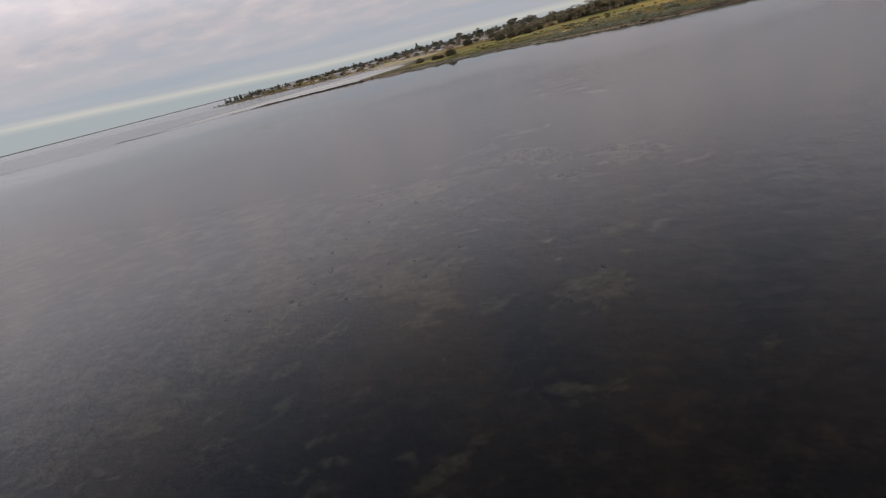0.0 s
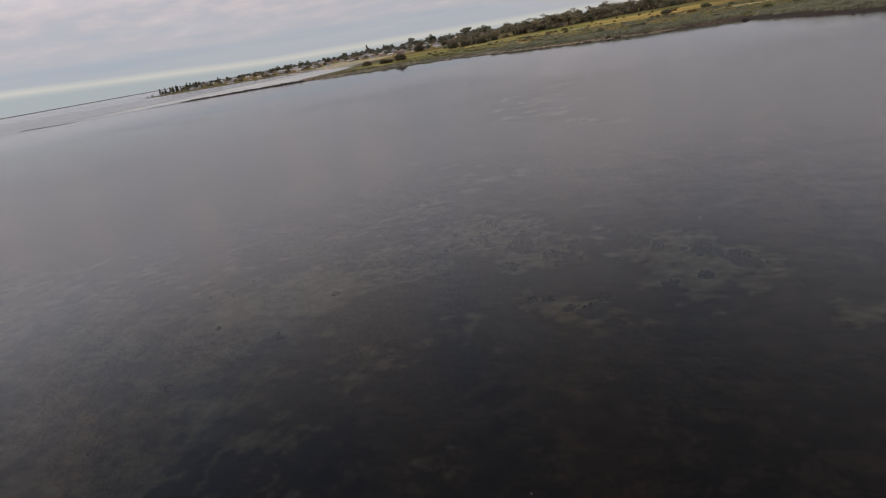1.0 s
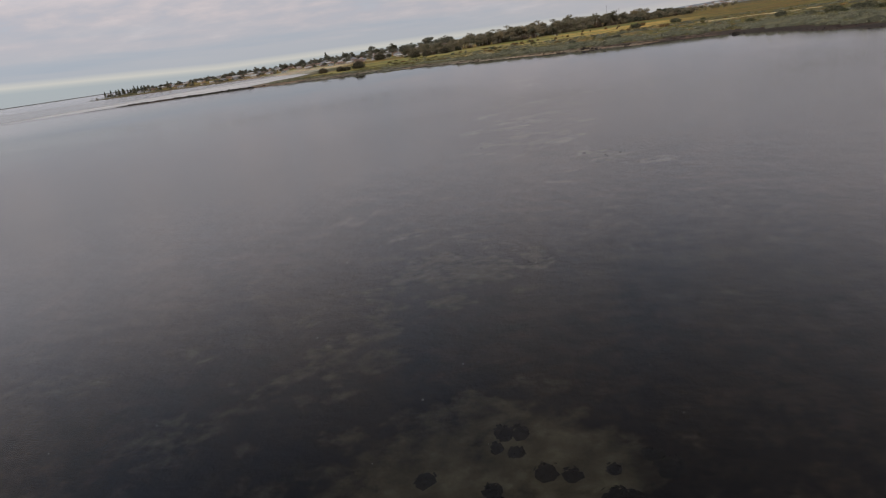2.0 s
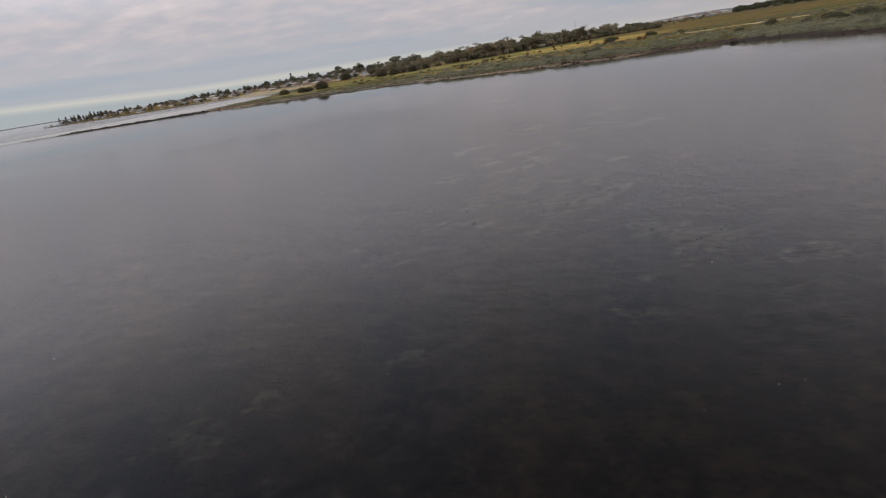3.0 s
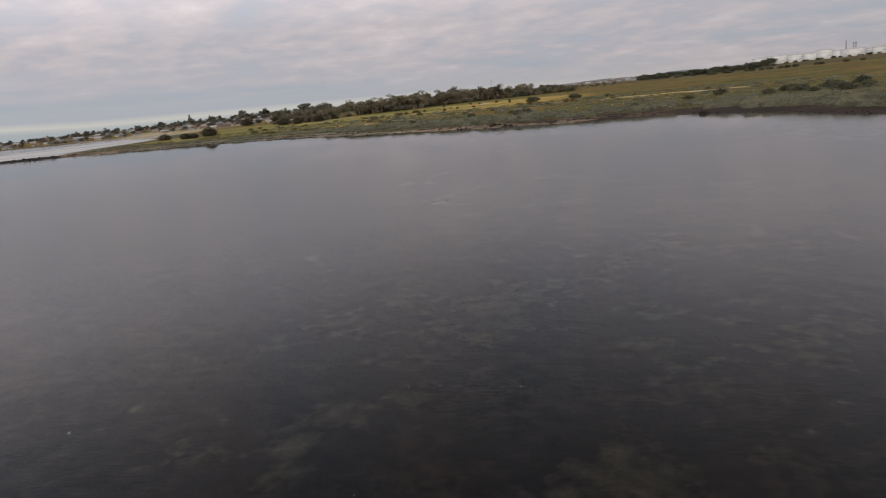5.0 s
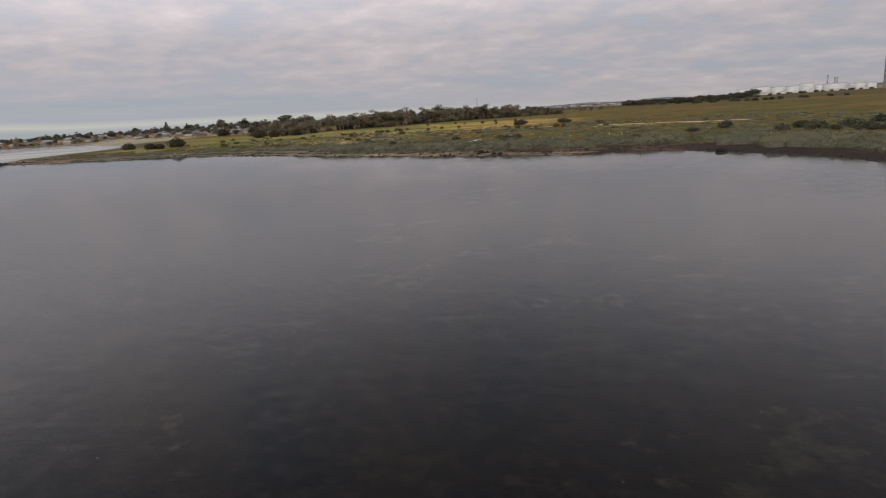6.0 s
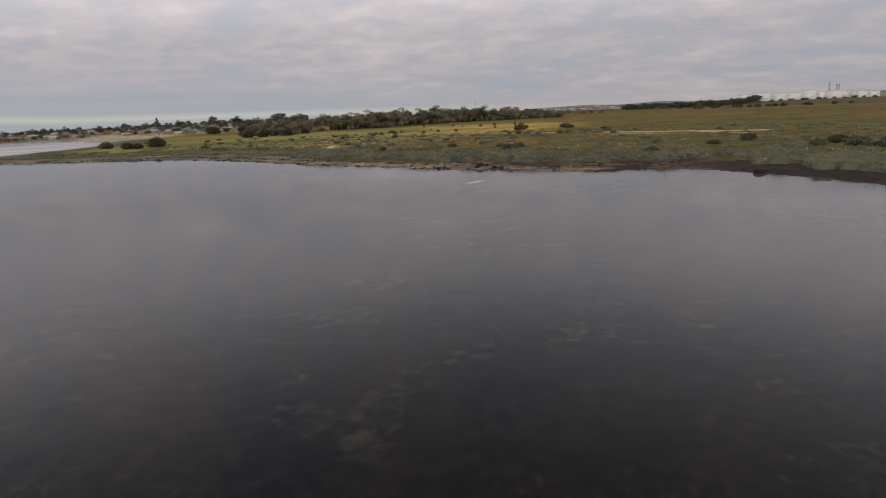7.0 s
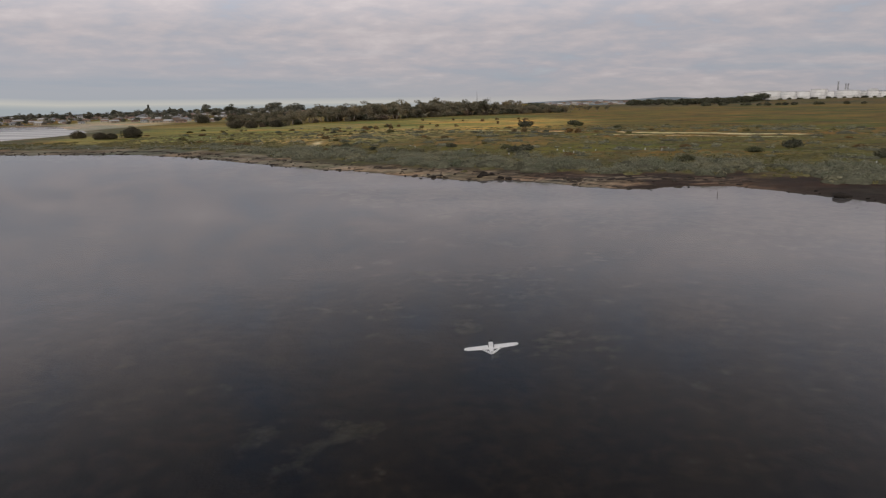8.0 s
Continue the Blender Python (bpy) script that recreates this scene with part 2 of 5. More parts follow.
def water_material():
    m, n, l, b = shader("bay_water")
    n.remove(b)
    out = n["Material Output"]
    ripple = noise_node(n, l, 5.2, 3.0, 0.6, (0.55, 1.6, 1.0))
    swell = noise_node(n, l, 0.25, 3.0, 0.5, (1.0, 2.0, 1.0))
    calm = noise_node(n, l, 0.018, 4.0, 0.6, (1.0, 0.6, 1.0))
    h = n.new("ShaderNodeMath")
    h.operation = "MULTIPLY_ADD"
    l.new(swell, h.inputs[0])
    h.inputs[1].default_value = 0.10
    l.new(ripple, h.inputs[2])
    bump = n.new("ShaderNodeBump")
    bump.inputs["Distance"].default_value = 0.0112
    force = n.new("ShaderNodeMapRange")
    l.new(calm, force.inputs[0])
    force.inputs["From Min"].default_value, force.inputs["From Max"].default_value = 0.35, 0.65
    force.inputs["To Min"].default_value, force.inputs["To Max"].default_value = 0.28, 1.0
    place = n.new("ShaderNodeSeparateXYZ")
    l.new(n.new("ShaderNodeNewGeometry").outputs["Position"], place.inputs[0])
    ruffle = n.new("ShaderNodeMapRange")
    ruffle.interpolation_type = "SMOOTHSTEP"
    l.new(place.outputs[0], ruffle.inputs[0])
    ruffle.inputs["From Min"].default_value, ruffle.inputs["From Max"].default_value = -110.0, -240.0
    wind = n.new("ShaderNodeMath")
    wind.operation = "MULTIPLY"
    quiet = n.new("ShaderNodeMath")
    quiet.operation = "MULTIPLY_ADD"
    l.new(ruffle.outputs[0], quiet.inputs[0])
    quiet.inputs[1].default_value, quiet.inputs[2].default_value = -0.88, 1.0
    l.new(quiet.outputs[0], wind.inputs[0])
    l.new(force.outputs[0], wind.inputs[1])
    # Sheltered, smoother water towards the shore.
    lee = n.new("ShaderNodeMapRange")
    lee.interpolation_type = "SMOOTHSTEP"
    l.new(place.outputs[1], lee.inputs[0])
    lee.inputs["From Min"].default_value, lee.inputs["From Max"].default_value = -10.0, 95.0
    lee.inputs["To Min"].default_value, lee.inputs["To Max"].default_value = 1.25, 0.12
    still = n.new("ShaderNodeMath")
    still.operation = "MULTIPLY"
    l.new(wind.outputs[0], still.inputs[0])
    l.new(lee.outputs[0], still.inputs[1])
    l.new(still.outputs[0], bump.inputs["Strength"])
    l.new(h.outputs[0], bump.inputs["Height"])
    fres = n.new("ShaderNodeFresnel")
    fres.inputs["IOR"].default_value = 1.333
    l.new(bump.outputs[0], fres.inputs["Normal"])
    gloss = n.new("ShaderNodeBsdfGlossy")
    rough = n.new("ShaderNodeMath")
    rough.operation = "MULTIPLY_ADD"
    l.new(ruffle.outputs[0], rough.inputs[0])
    rough.inputs[1].default_value, rough.inputs[2].default_value = 0.13, 0.015
    l.new(rough.outputs[0], gloss.inputs["Roughness"])
    l.new(bump.outputs[0], gloss.inputs["Normal"])
    clear = n.new("ShaderNodeBsdfTransparent")
    clear.inputs[0].default_value = (0.55, 0.545, 0.505, 1)
    streak = noise_node(n, l, 0.016, 4.0, 0.5, (0.3, 2.2, 1.0))
    # Pale diffuse colour for the sky's reflection off calm shallows, paler out west.
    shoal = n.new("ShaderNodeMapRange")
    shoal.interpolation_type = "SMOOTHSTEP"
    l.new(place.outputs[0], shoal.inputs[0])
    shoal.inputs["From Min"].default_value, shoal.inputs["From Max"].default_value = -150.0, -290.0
    sky_gleam = n.new("ShaderNodeBsdfDiffuse")
    l.new(mixed(n, l, shoal.outputs[0], (0.30, 0.282, 0.275), ramp(n, l, streak, [(0.40, (0.61, 0.595, 0.58)), (0.58, (0.73, 0.715, 0.69))])), sky_gleam.inputs[0])
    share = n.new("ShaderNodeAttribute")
    share.attribute_name = "sky_gleam"
    lane_gleam = n.new("ShaderNodeAttribute")
    lane_gleam.attribute_name = "lane_gleam"
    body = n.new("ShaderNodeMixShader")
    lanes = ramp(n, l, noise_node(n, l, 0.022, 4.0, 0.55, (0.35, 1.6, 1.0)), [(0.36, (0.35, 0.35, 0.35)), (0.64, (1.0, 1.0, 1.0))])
    gleam_share = n.new("ShaderNodeMath")
    gleam_share.operation = "MULTIPLY"
    l.new(share.outputs["Fac"], gleam_share.inputs[0])
    l.new(lanes, gleam_share.inputs[1])
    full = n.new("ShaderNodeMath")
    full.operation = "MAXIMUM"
    l.new(gleam_share.outputs[0], full.inputs[0])
    l.new(lane_gleam.outputs["Fac"], full.inputs[1])
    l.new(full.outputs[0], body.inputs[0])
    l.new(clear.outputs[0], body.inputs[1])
    l.new(sky_gleam.outputs[0], body.inputs[2])
    mx = n.new("ShaderNodeMixShader")
    # Lagoon and spit lanes mirror less; painted pale colour stands for reflected sky.
    lane_mask = n.new("ShaderNodeMath")
    lane_mask.operation = "MULTIPLY"
    l.new(lane_gleam.outputs["Fac"], lane_mask.inputs[0])
    l.new(ramp(n, l, streak, [(0.38, (0.65, 0.65, 0.65)), (0.56, (1.0, 1.0, 1.0))]), lane_mask.inputs[1])
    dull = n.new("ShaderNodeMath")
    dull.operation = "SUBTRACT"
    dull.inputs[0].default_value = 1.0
    l.new(lane_mask.outputs[0], dull.inputs[1])
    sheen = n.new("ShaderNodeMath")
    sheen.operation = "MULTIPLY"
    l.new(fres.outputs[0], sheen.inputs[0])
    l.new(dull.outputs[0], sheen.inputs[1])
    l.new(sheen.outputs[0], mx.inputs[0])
    l.new(body.outputs[0], mx.inputs[1])
    l.new(gloss.outputs[0], mx.inputs[2])
    l.new(mx.outputs[0], out.inputs[0])
    return m


GROUND, WATER = ground_material(), water_material()
BARK = plain("pale_bark", (0.16, 0.13, 0.10), (0.46, 0.40, 0.33), 1.5, 0.9)
GUM_LEAF = foliage("gum_leaves", (0.125, 0.112, 0.074), (0.265, 0.225, 0.145))
DARK_LEAF = foliage("dark_leaves", (0.050, 0.053, 0.033), (0.145, 0.14, 0.084))
SALT_LEAF = foliage("saltbush_leaves", (0.205, 0.204, 0.136), (0.318, 0.312, 0.215))
GREEN_LEAF = foliage("shrub_leaves", (0.095, 0.085, 0.028), (0.19, 0.165, 0.060))
BROWN_LEAF = foliage("brown_leaves", (0.075, 0.056, 0.040), (0.175, 0.130, 0.090))
ROUND_LEAF = foliage("bush_leaves", (0.060, 0.050, 0.030), (0.115, 0.098, 0.058))
BUSH_LEAF = foliage("dark_shrub_leaves", (0.055, 0.060, 0.026), (0.12, 0.118, 0.05))
RUST_LEAF = foliage("dry_twigs", (0.13, 0.083, 0.032), (0.25, 0.16, 0.066))
ROCK = plain("dark_basalt", (0.010, 0.008, 0.007), (0.042, 0.034, 0.028), 2.0, 0.85, bump=0.8, depth=0.08, random_by=0.3)
FOAM = plain("white_foam_skin", (0.66, 0.655, 0.64), (0.78, 0.775, 0.76), 9.0, 0.55, bump=0.1, depth=0.002)
BLACK_PLASTIC = plain("black_plastic", (0.012, 0.012, 0.012), (0.035, 0.035, 0.036), 20.0, 0.45, bump=0.1, depth=0.001)
GREY_TRIM = plain("grey_foam_gap", (0.10, 0.10, 0.10), (0.2, 0.2, 0.2), 20.0, 0.7, bump=0.1, depth=0.001)
LENS = plain("camera_lens", (0.01, 0.01, 0.014), (0.02, 0.02, 0.03), 20.0, 0.08, bump=0.0)
# Leaves paled and greyed, with the far town's haze in the colour.
HAZY_LEAF = foliage("hazed_garden_leaves", (0.125, 0.122, 0.095), (0.23, 0.22, 0.165))
TANK_WHITE = plain("tank_paint", (0.58, 0.565, 0.53), (0.74, 0.725, 0.69), 0.12, 0.5, bump=0.1)
TANK_ROOF = plain("tank_roof_paint", (0.42, 0.41, 0.40), (0.55, 0.54, 0.52), 0.2, 0.6, bump=0.1)
STEEL = plain("weathered_steel", (0.22, 0.22, 0.22), (0.42, 0.42, 0.41), 0.5, 0.5, 0.6)
CONCRETE = plain("stack_concrete", (0.20, 0.185, 0.17), (0.30, 0.28, 0.26), 0.15, 0.85)
GUARD = plain("pale_plastic_sleeve", (0.50, 0.50, 0.46), (0.68, 0.68, 0.63), 5.0, 0.5, bump=0.1)
TIMBER = plain("grey_timber", (0.05, 0.042, 0.035), (0.13, 0.11, 0.09), 3.0, 0.9)
WALLS = [plain("wall_paint_" + k, d, li, 0.8, 0.85) for k, d, li in (("cream", (0.36, 0.32, 0.26), (0.48, 0.44, 0.37)), ("white", (0.40, 0.39, 0.37), (0.54, 0.53, 0.51)), ("brick", (0.26, 0.18, 0.14), (0.38, 0.28, 0.22)), ("tan", (0.34, 0.28, 0.21), (0.46, 0.39, 0.30)))]
ROOFS = [plain("roof_tile_" + k, d, li, 1.2, 0.8) for k, d, li in (("terracotta", (0.20, 0.13, 0.10), (0.32, 0.22, 0.17)), ("grey", (0.16, 0.16, 0.165), (0.27, 0.27, 0.28)), ("brown", (0.12, 0.085, 0.065), (0.2, 0.15, 0.12)), ("pale", (0.33, 0.32, 0.305), (0.45, 0.44, 0.42)))]
PANE = plain("dark_window_glass", (0.03, 0.035, 0.04), (0.06, 0.07, 0.08), 1.0, 0.1, bump=0.0)
# Darker than the sprigs: the shade in their gaps is put into this colour.
SALTBUSH = plain("saltbush_shade_mound", (0.060, 0.058, 0.038), (0.14, 0.138, 0.092), 2.6, 0.9, bump=1.0, depth=0.22, random_by=0.3, island=True)
TUSSOCK = plain("tussock_mound", (0.085, 0.079, 0.034), (0.175, 0.156, 0.070), 1.8, 0.9, bump=0.9, depth=0.10, random_by=0.25, island=True)
WRACK = plain("dead_seagrass", (0.018, 0.014, 0.011), (0.075, 0.058, 0.044), 2.5, 0.9, bump=1.0, depth=0.08, random_by=0.3, island=True)
WEED = plain("dark_weed", (0.006, 0.006, 0.004), (0.036, 0.030, 0.019), 2.2, 0.9, bump=0.6, depth=0.05, random_by=0.4, island=True)
COAST = plain("low_coast", (0.10, 0.104, 0.098), (0.16, 0.162, 0.15), 0.006, 0.95, bump=0.0)
# Distance haze is painted into the hills' blue-grey base colour.
HAZED_HILL = plain("hazed_wooded_hill", (0.17, 0.20, 0.215), (0.24, 0.27, 0.285), 0.004, 0.95, bump=0.0)


# ---- mesh helpers ----
def mesh_of(name, verts, faces, material=None, smooth=False):
    me = bpy.data.meshes.new(name)
    me.from_pydata([tuple(v) for v in verts], [], [tuple(f) for f in faces])
    if material:
        me.materials.append(material)
    if smooth:
        me.polygons.foreach_set("use_smooth", [True] * len(me.polygons))
    me.update()
    return me


def part(name, bm, material, parent=None, label="", smooth=False):
    """Links a bmesh, or a mesh, as one object under a thing or a part."""
    if isinstance(bm, bmesh.types.BMesh):
        me = bpy.data.meshes.new(name)
        bm.to_mesh(me)
        bm.free()
        me.materials.append(material)
        if smooth:
            me.polygons.foreach_set("use_smooth", [True] * len(me.polygons))
    else:
        me = bm
    ob = new(name, me)
    if parent:
        ob.parent = parent
    if label:
        tagged(ob, label)
    return ob


def box(size, at=(0, 0, 0), bevel=0.0, bm=None, turn=None):
    bm = bm or bmesh.new()
    made = bmesh.ops.create_cube(bm, size=1.0)["verts"]
    m = Matrix.Translation(at) @ (turn or Matrix.Identity(4)) @ Matrix.Diagonal((*size, 1))
    bmesh.ops.transform(bm, matrix=m, verts=made)
    if bevel:
        edges = list({e for v in made for e in v.link_edges})
        bmesh.ops.bevel(bm, geom=edges, offset=bevel, segments=2, affect="EDGES", profile=0.5)
    return bm


def tube(points, radii, sides=7, cap=True):
    """Vertices and faces of a tapered tube along points."""
    verts, faces = [], []
    pts = [Vector(p) for p in points]
    for i, (p, r) in enumerate(zip(pts, radii)):
        d = (pts[min(i + 1, len(pts) - 1)] - pts[max(i - 1, 0)]).normalized()
        a = d.orthogonal().normalized()
        b = d.cross(a)
        for k in range(sides):
            w = 2 * math.pi * k / sides
            verts.append(p + r * (math.cos(w) * a + math.sin(w) * b))
    for i in range(len(pts) - 1):
        for k in range(sides):
            q = (k + 1) % sides
            faces.append((i * sides + k, i * sides + q, (i + 1) * sides + q, (i + 1) * sides + k))
    if cap:
        faces.append(tuple(range(sides))[::-1])
        faces.append(tuple((len(pts) - 1) * sides + k for k in range(sides)))
    return verts, faces


def joined(pieces):
    verts, faces = [], []
    for v, f in pieces:
        o = len(verts)
        verts += list(v)
        faces += [tuple(i + o for i in q) for q in f]
    return verts, faces


def lathe(profile, sides=32):
    """A turned form from rows of radius and height."""
    verts, faces = [], []
    for r, z in profile:
        for k in range(sides):
            w = 2 * math.pi * k / sides
            verts.append((r * math.cos(w), r * math.sin(w), z))
    for i in range(len(profile) - 1):
        for k in range(sides):
            q = (k + 1) % sides
            faces.append((i * sides + k, i * sides + q, (i + 1) * sides + q, (i + 1) * sides + k))
    faces.append(tuple((len(profile) - 1) * sides + k for k in range(sides)))
    return verts, faces


def leaves(rng, centres, spreads, count, size, flat=0.6, loose=0.55):
    """Arrays of leaf quads strewn through soft balls round the centres."""
    n = len(centres) * count
    c = np.repeat(np.asarray(centres, float), count, 0)
    s = np.repeat(np.asarray(spreads, float), count, 0)
    d = rng.normal(size=(n, 3))
    d /= np.linalg.norm(d, axis=1, keepdims=True)
    d *= (0.45 + 0.55 * rng.random((n, 1)) ** 0.5)
    mid = c + d * s
    face = d * 0.9 + rng.normal(0, loose, (n, 3)) + np.array((0, 0, flat))
    face /= np.linalg.norm(face, axis=1, keepdims=True)
    a = np.cross(face, rng.normal(size=(n, 3)))
    a /= np.linalg.norm(a, axis=1, keepdims=True)
    b = np.cross(face, a)
    z = size * (0.6 + 0.8 * rng.random((n, 1)))
    quad = np.stack([mid - a * z, mid + b * z * 0.7, mid + a * z, mid - b * z * 0.7], 1).reshape(-1, 3)
    return quad


def quad_mesh(name, quad, material):
    me = bpy.data.meshes.new(name)
    n = len(quad) // 4
    me.vertices.add(len(quad))
    me.vertices.foreach_set("co", np.asarray(quad, np.float32).ravel())
    me.loops.add(len(quad))
    me.loops.foreach_set("vertex_index", np.arange(len(quad), dtype=np.int32))
    me.polygons.add(n)
    me.polygons.foreach_set("loop_start", np.arange(0, 4 * n, 4, dtype=np.int32))
    me.polygons.foreach_set("loop_total", np.full(n, 4, np.int32))
    me.materials.append(material)
    me.update(calc_edges=True)
    return me


# ---- the ground: bay floor, shore and marsh in one sheet ----
SHORE = [(150, -60), (110, 0), (84, 36), (67, 57), (59, 83), (54, 100), (48, 112), (43, 120), (37, 125), (30, 126), (22, 124), (17, 127), (9, 134), (-1, 138), (-11, 144), (-24, 155), (-40, 167), (-58, 181), (-82, 201), (-112, 222), (-148, 228), (-195, 236), (-214, 246)]
LAGOON = [(-228, 266), (-246, 300), (-254, 345), (-256, 390), (-276, 450), (-312, 500), (-352, 540), (-398, 602), (-450, 656), (-500, 665), (-560, 662), (-640, 680), (-720, 700), (-790, 712)]
OUTER = [(-832, 742), (-850, 790), (-900, 880), (-980, 1100), (-1300, 1700), (-2400, 3200), (-2600, 4700), (4700, 4700), (4700, -1200), (900, -500)]
MAIN = SHORE + LAGOON + OUTER
SPIT = [(-208, 240), (-240, 236), (-270, 232), (-300, 227), (-301, 230), (-272, 238), (-240, 247), (-212, 252)]
BARS = [[(-304, 223), (-322, 219), (-323, 225), (-305, 229)], [(-330, 219), (-337, 217), (-337, 219)], [(-362, 188), (-385, 183), (-411, 183), (-410, 192), (-384, 193), (-363, 195)]]
FAR_COAST = [(-4700, 1200), (-4300, 2300), (-3600, 3200), (-2700, 4000), (-2700, 4200), (-3700, 3400), (-4500, 2400), (-4850, 1200)]


def inside(poly, x, y):
    """Signed distance to a polygon, positive within it."""
    p = np.array(poly, float)
    q = np.roll(p, -1, 0)
    best = np.full(x.shape, 1e18)
    odd = np.zeros(x.shape, bool)
    for (ax, ay), (bx, by) in zip(p, q):
        ex, ey = bx - ax, by - ay
        t = np.clip(((x - ax) * ex + (y - ay) * ey) / (ex * ex + ey * ey), 0, 1)
        best = np.minimum(best, (x - ax - t * ex) ** 2 + (y - ay - t * ey) ** 2)
        if ay != by:
            odd ^= ((ay > y) != (by > y)) & (x < ex * (y - ay) / ey + ax)
    return np.where(odd, 1, -1) * np.sqrt(best)


def waves(x, y, size, seed, octaves=4):
    """Smooth numpy noise of about -1 to 1 with features of that size."""
    rng = np.random.default_rng(seed)
    out, amp, total = np.zeros(x.shape), 1.0, 0.0
    for o in range(octaves):
        k = 2 * math.pi / size * 2**o
        part_ = np.zeros(x.shape)
        for _ in range(5):
            w, ph = rng.uniform(0, 2 * math.pi, 2)
            f = k * rng.uniform(0.6, 1.4)
            part_ += np.sin(f * (x * math.cos(w) + y * math.sin(w)) + ph)
        out += amp * part_ / 2.4
        total += amp
        amp *= 0.55
    return out / total


def shore_distance(x, y):
    d = inside(MAIN, x, y)
    near = np.exp(-(np.maximum(np.hypot(x, y - 150) - 250, 0) / 150.0) ** 2)
    d = d + near * (1.7 * waves(x, y, 21.0, 3) + 0.6 * waves(x, y, 5.0, 4, 2))
    d = np.maximum(d, inside(SPIT, x, y) + 1.2 + 0.8 * waves(x, y, 9.0, 5, 2))
    for bar in BARS:
        d = np.maximum(d, inside(bar, x, y) + 0.3)
    return np.maximum(d, inside(FAR_COAST, x, y))


def land_height(x, y, d=None):
    if d is None:
        d = shore_distance(x, y)
    beach = np.interp(d, [-30, -8, 0, 6, 16, 60, 400], [-0.95, -0.55, 0.0, 0.32, 0.75, 1.1, 1.4])
    h = beach + np.clip(d / 30, 0, 1) * 0.22 * waves(x, y, 34.0, 6)
    h += np.where(d > 0, np.clip(d / 4, 0, 1), 0) * 0.07 * waves(x, y, 4.0, 7, 2)
    spit = np.clip((inside(SPIT, x, y) + 1.2) / 3, 0, 1)
    h = np.where(spit > 0, np.maximum(h, 0.95 * spit * (0.8 + 0.3 * waves(x, y, 6.0, 8, 2))), h)
    far = np.clip((np.hypot(x, y) - 1500) / 3000, 0, 1)
    rise = np.clip((y - 665) / 190, 0, 1) * np.clip((-190 - x) / 60, 0, 1) * np.clip((x + 900) / 120, 0, 1) * np.clip((1500 - y) / 300, 0, 1)
    h = h + np.where(d > 12, 1, 0) * np.clip((d - 12) / 60, 0, 1) * 5.0 * rise * rise * (3 - 2 * rise)
    depot = np.clip((np.hypot(x, y) - 1130) / 150, 0, 1) * np.clip((x - 440) / 110, 0, 1)
    return h + np.where((d > 0) & (x > 200), 1, 0) * far * 4.0 + 6.4 * depot * depot * (3 - 2 * depot)


def ground_z(x, y):
    return float(land_height(np.array([float(x)]), np.array([float(y)]))[0])


def spaced(marks):
    out = []
    for (a, step), (b, _) in zip(marks, marks[1:]):
        out += list(np.arange(a, b, step))
    return np.array(out + [marks[-1][0]], float)


def grown(start, end, step, rate):
    out, at = [], start
    while abs(at - start) < abs(end - start):
        out.append(at)
        step *= rate
        at += math.copysign(step, end - start)
    return out + [end]


gx = np.array(sorted(set(grown(-424, -4900, 6, 1.12) + list(spaced([(-424, 4), (-110, 1.6), (-50, 0.9), (75, 1.6), (130, 4), (200, 8)])) + grown(200, 4900, 8, 1.12))))
gy = np.array(sorted(set(grown(-300, -4900, 14, 1.16) + list(spaced([(-300, 12), (-200, 8), (-168, 1.2), (40, 1.2)])) + list(spaced([(40, 1.2), (110, 0.8), (175, 1.4), (262, 3.5), (420, 8)])) + grown(420, 4900, 8, 1.07))))
X, Y = np.meshgrid(gx, gy)
D = shore_distance(X, Y)
Z = land_height(X, Y, D)


TRACK = [((-9, 331), (32, 303), 1.6), ((54, 282), (103, 243), 2.4), ((42, 269), (94, 234), 1.1), ((-57, 232), (-61, 256), 0.7)]


def track_distance(x, y):
    """How far outside the gravel track a point lies, negative on it."""
    best = np.full(np.shape(x), 1e9)
    for a, b, width in TRACK:
        ex, ey = b[0] - a[0], b[1] - a[1]
        t = np.clip(((x - a[0]) * ex + (y - a[1]) * ey) / (ex * ex + ey * ey), 0, 1)
        best = np.minimum(best, np.hypot(x - a[0] - t * ex, y - a[1] - t * ey) - width)
    return best


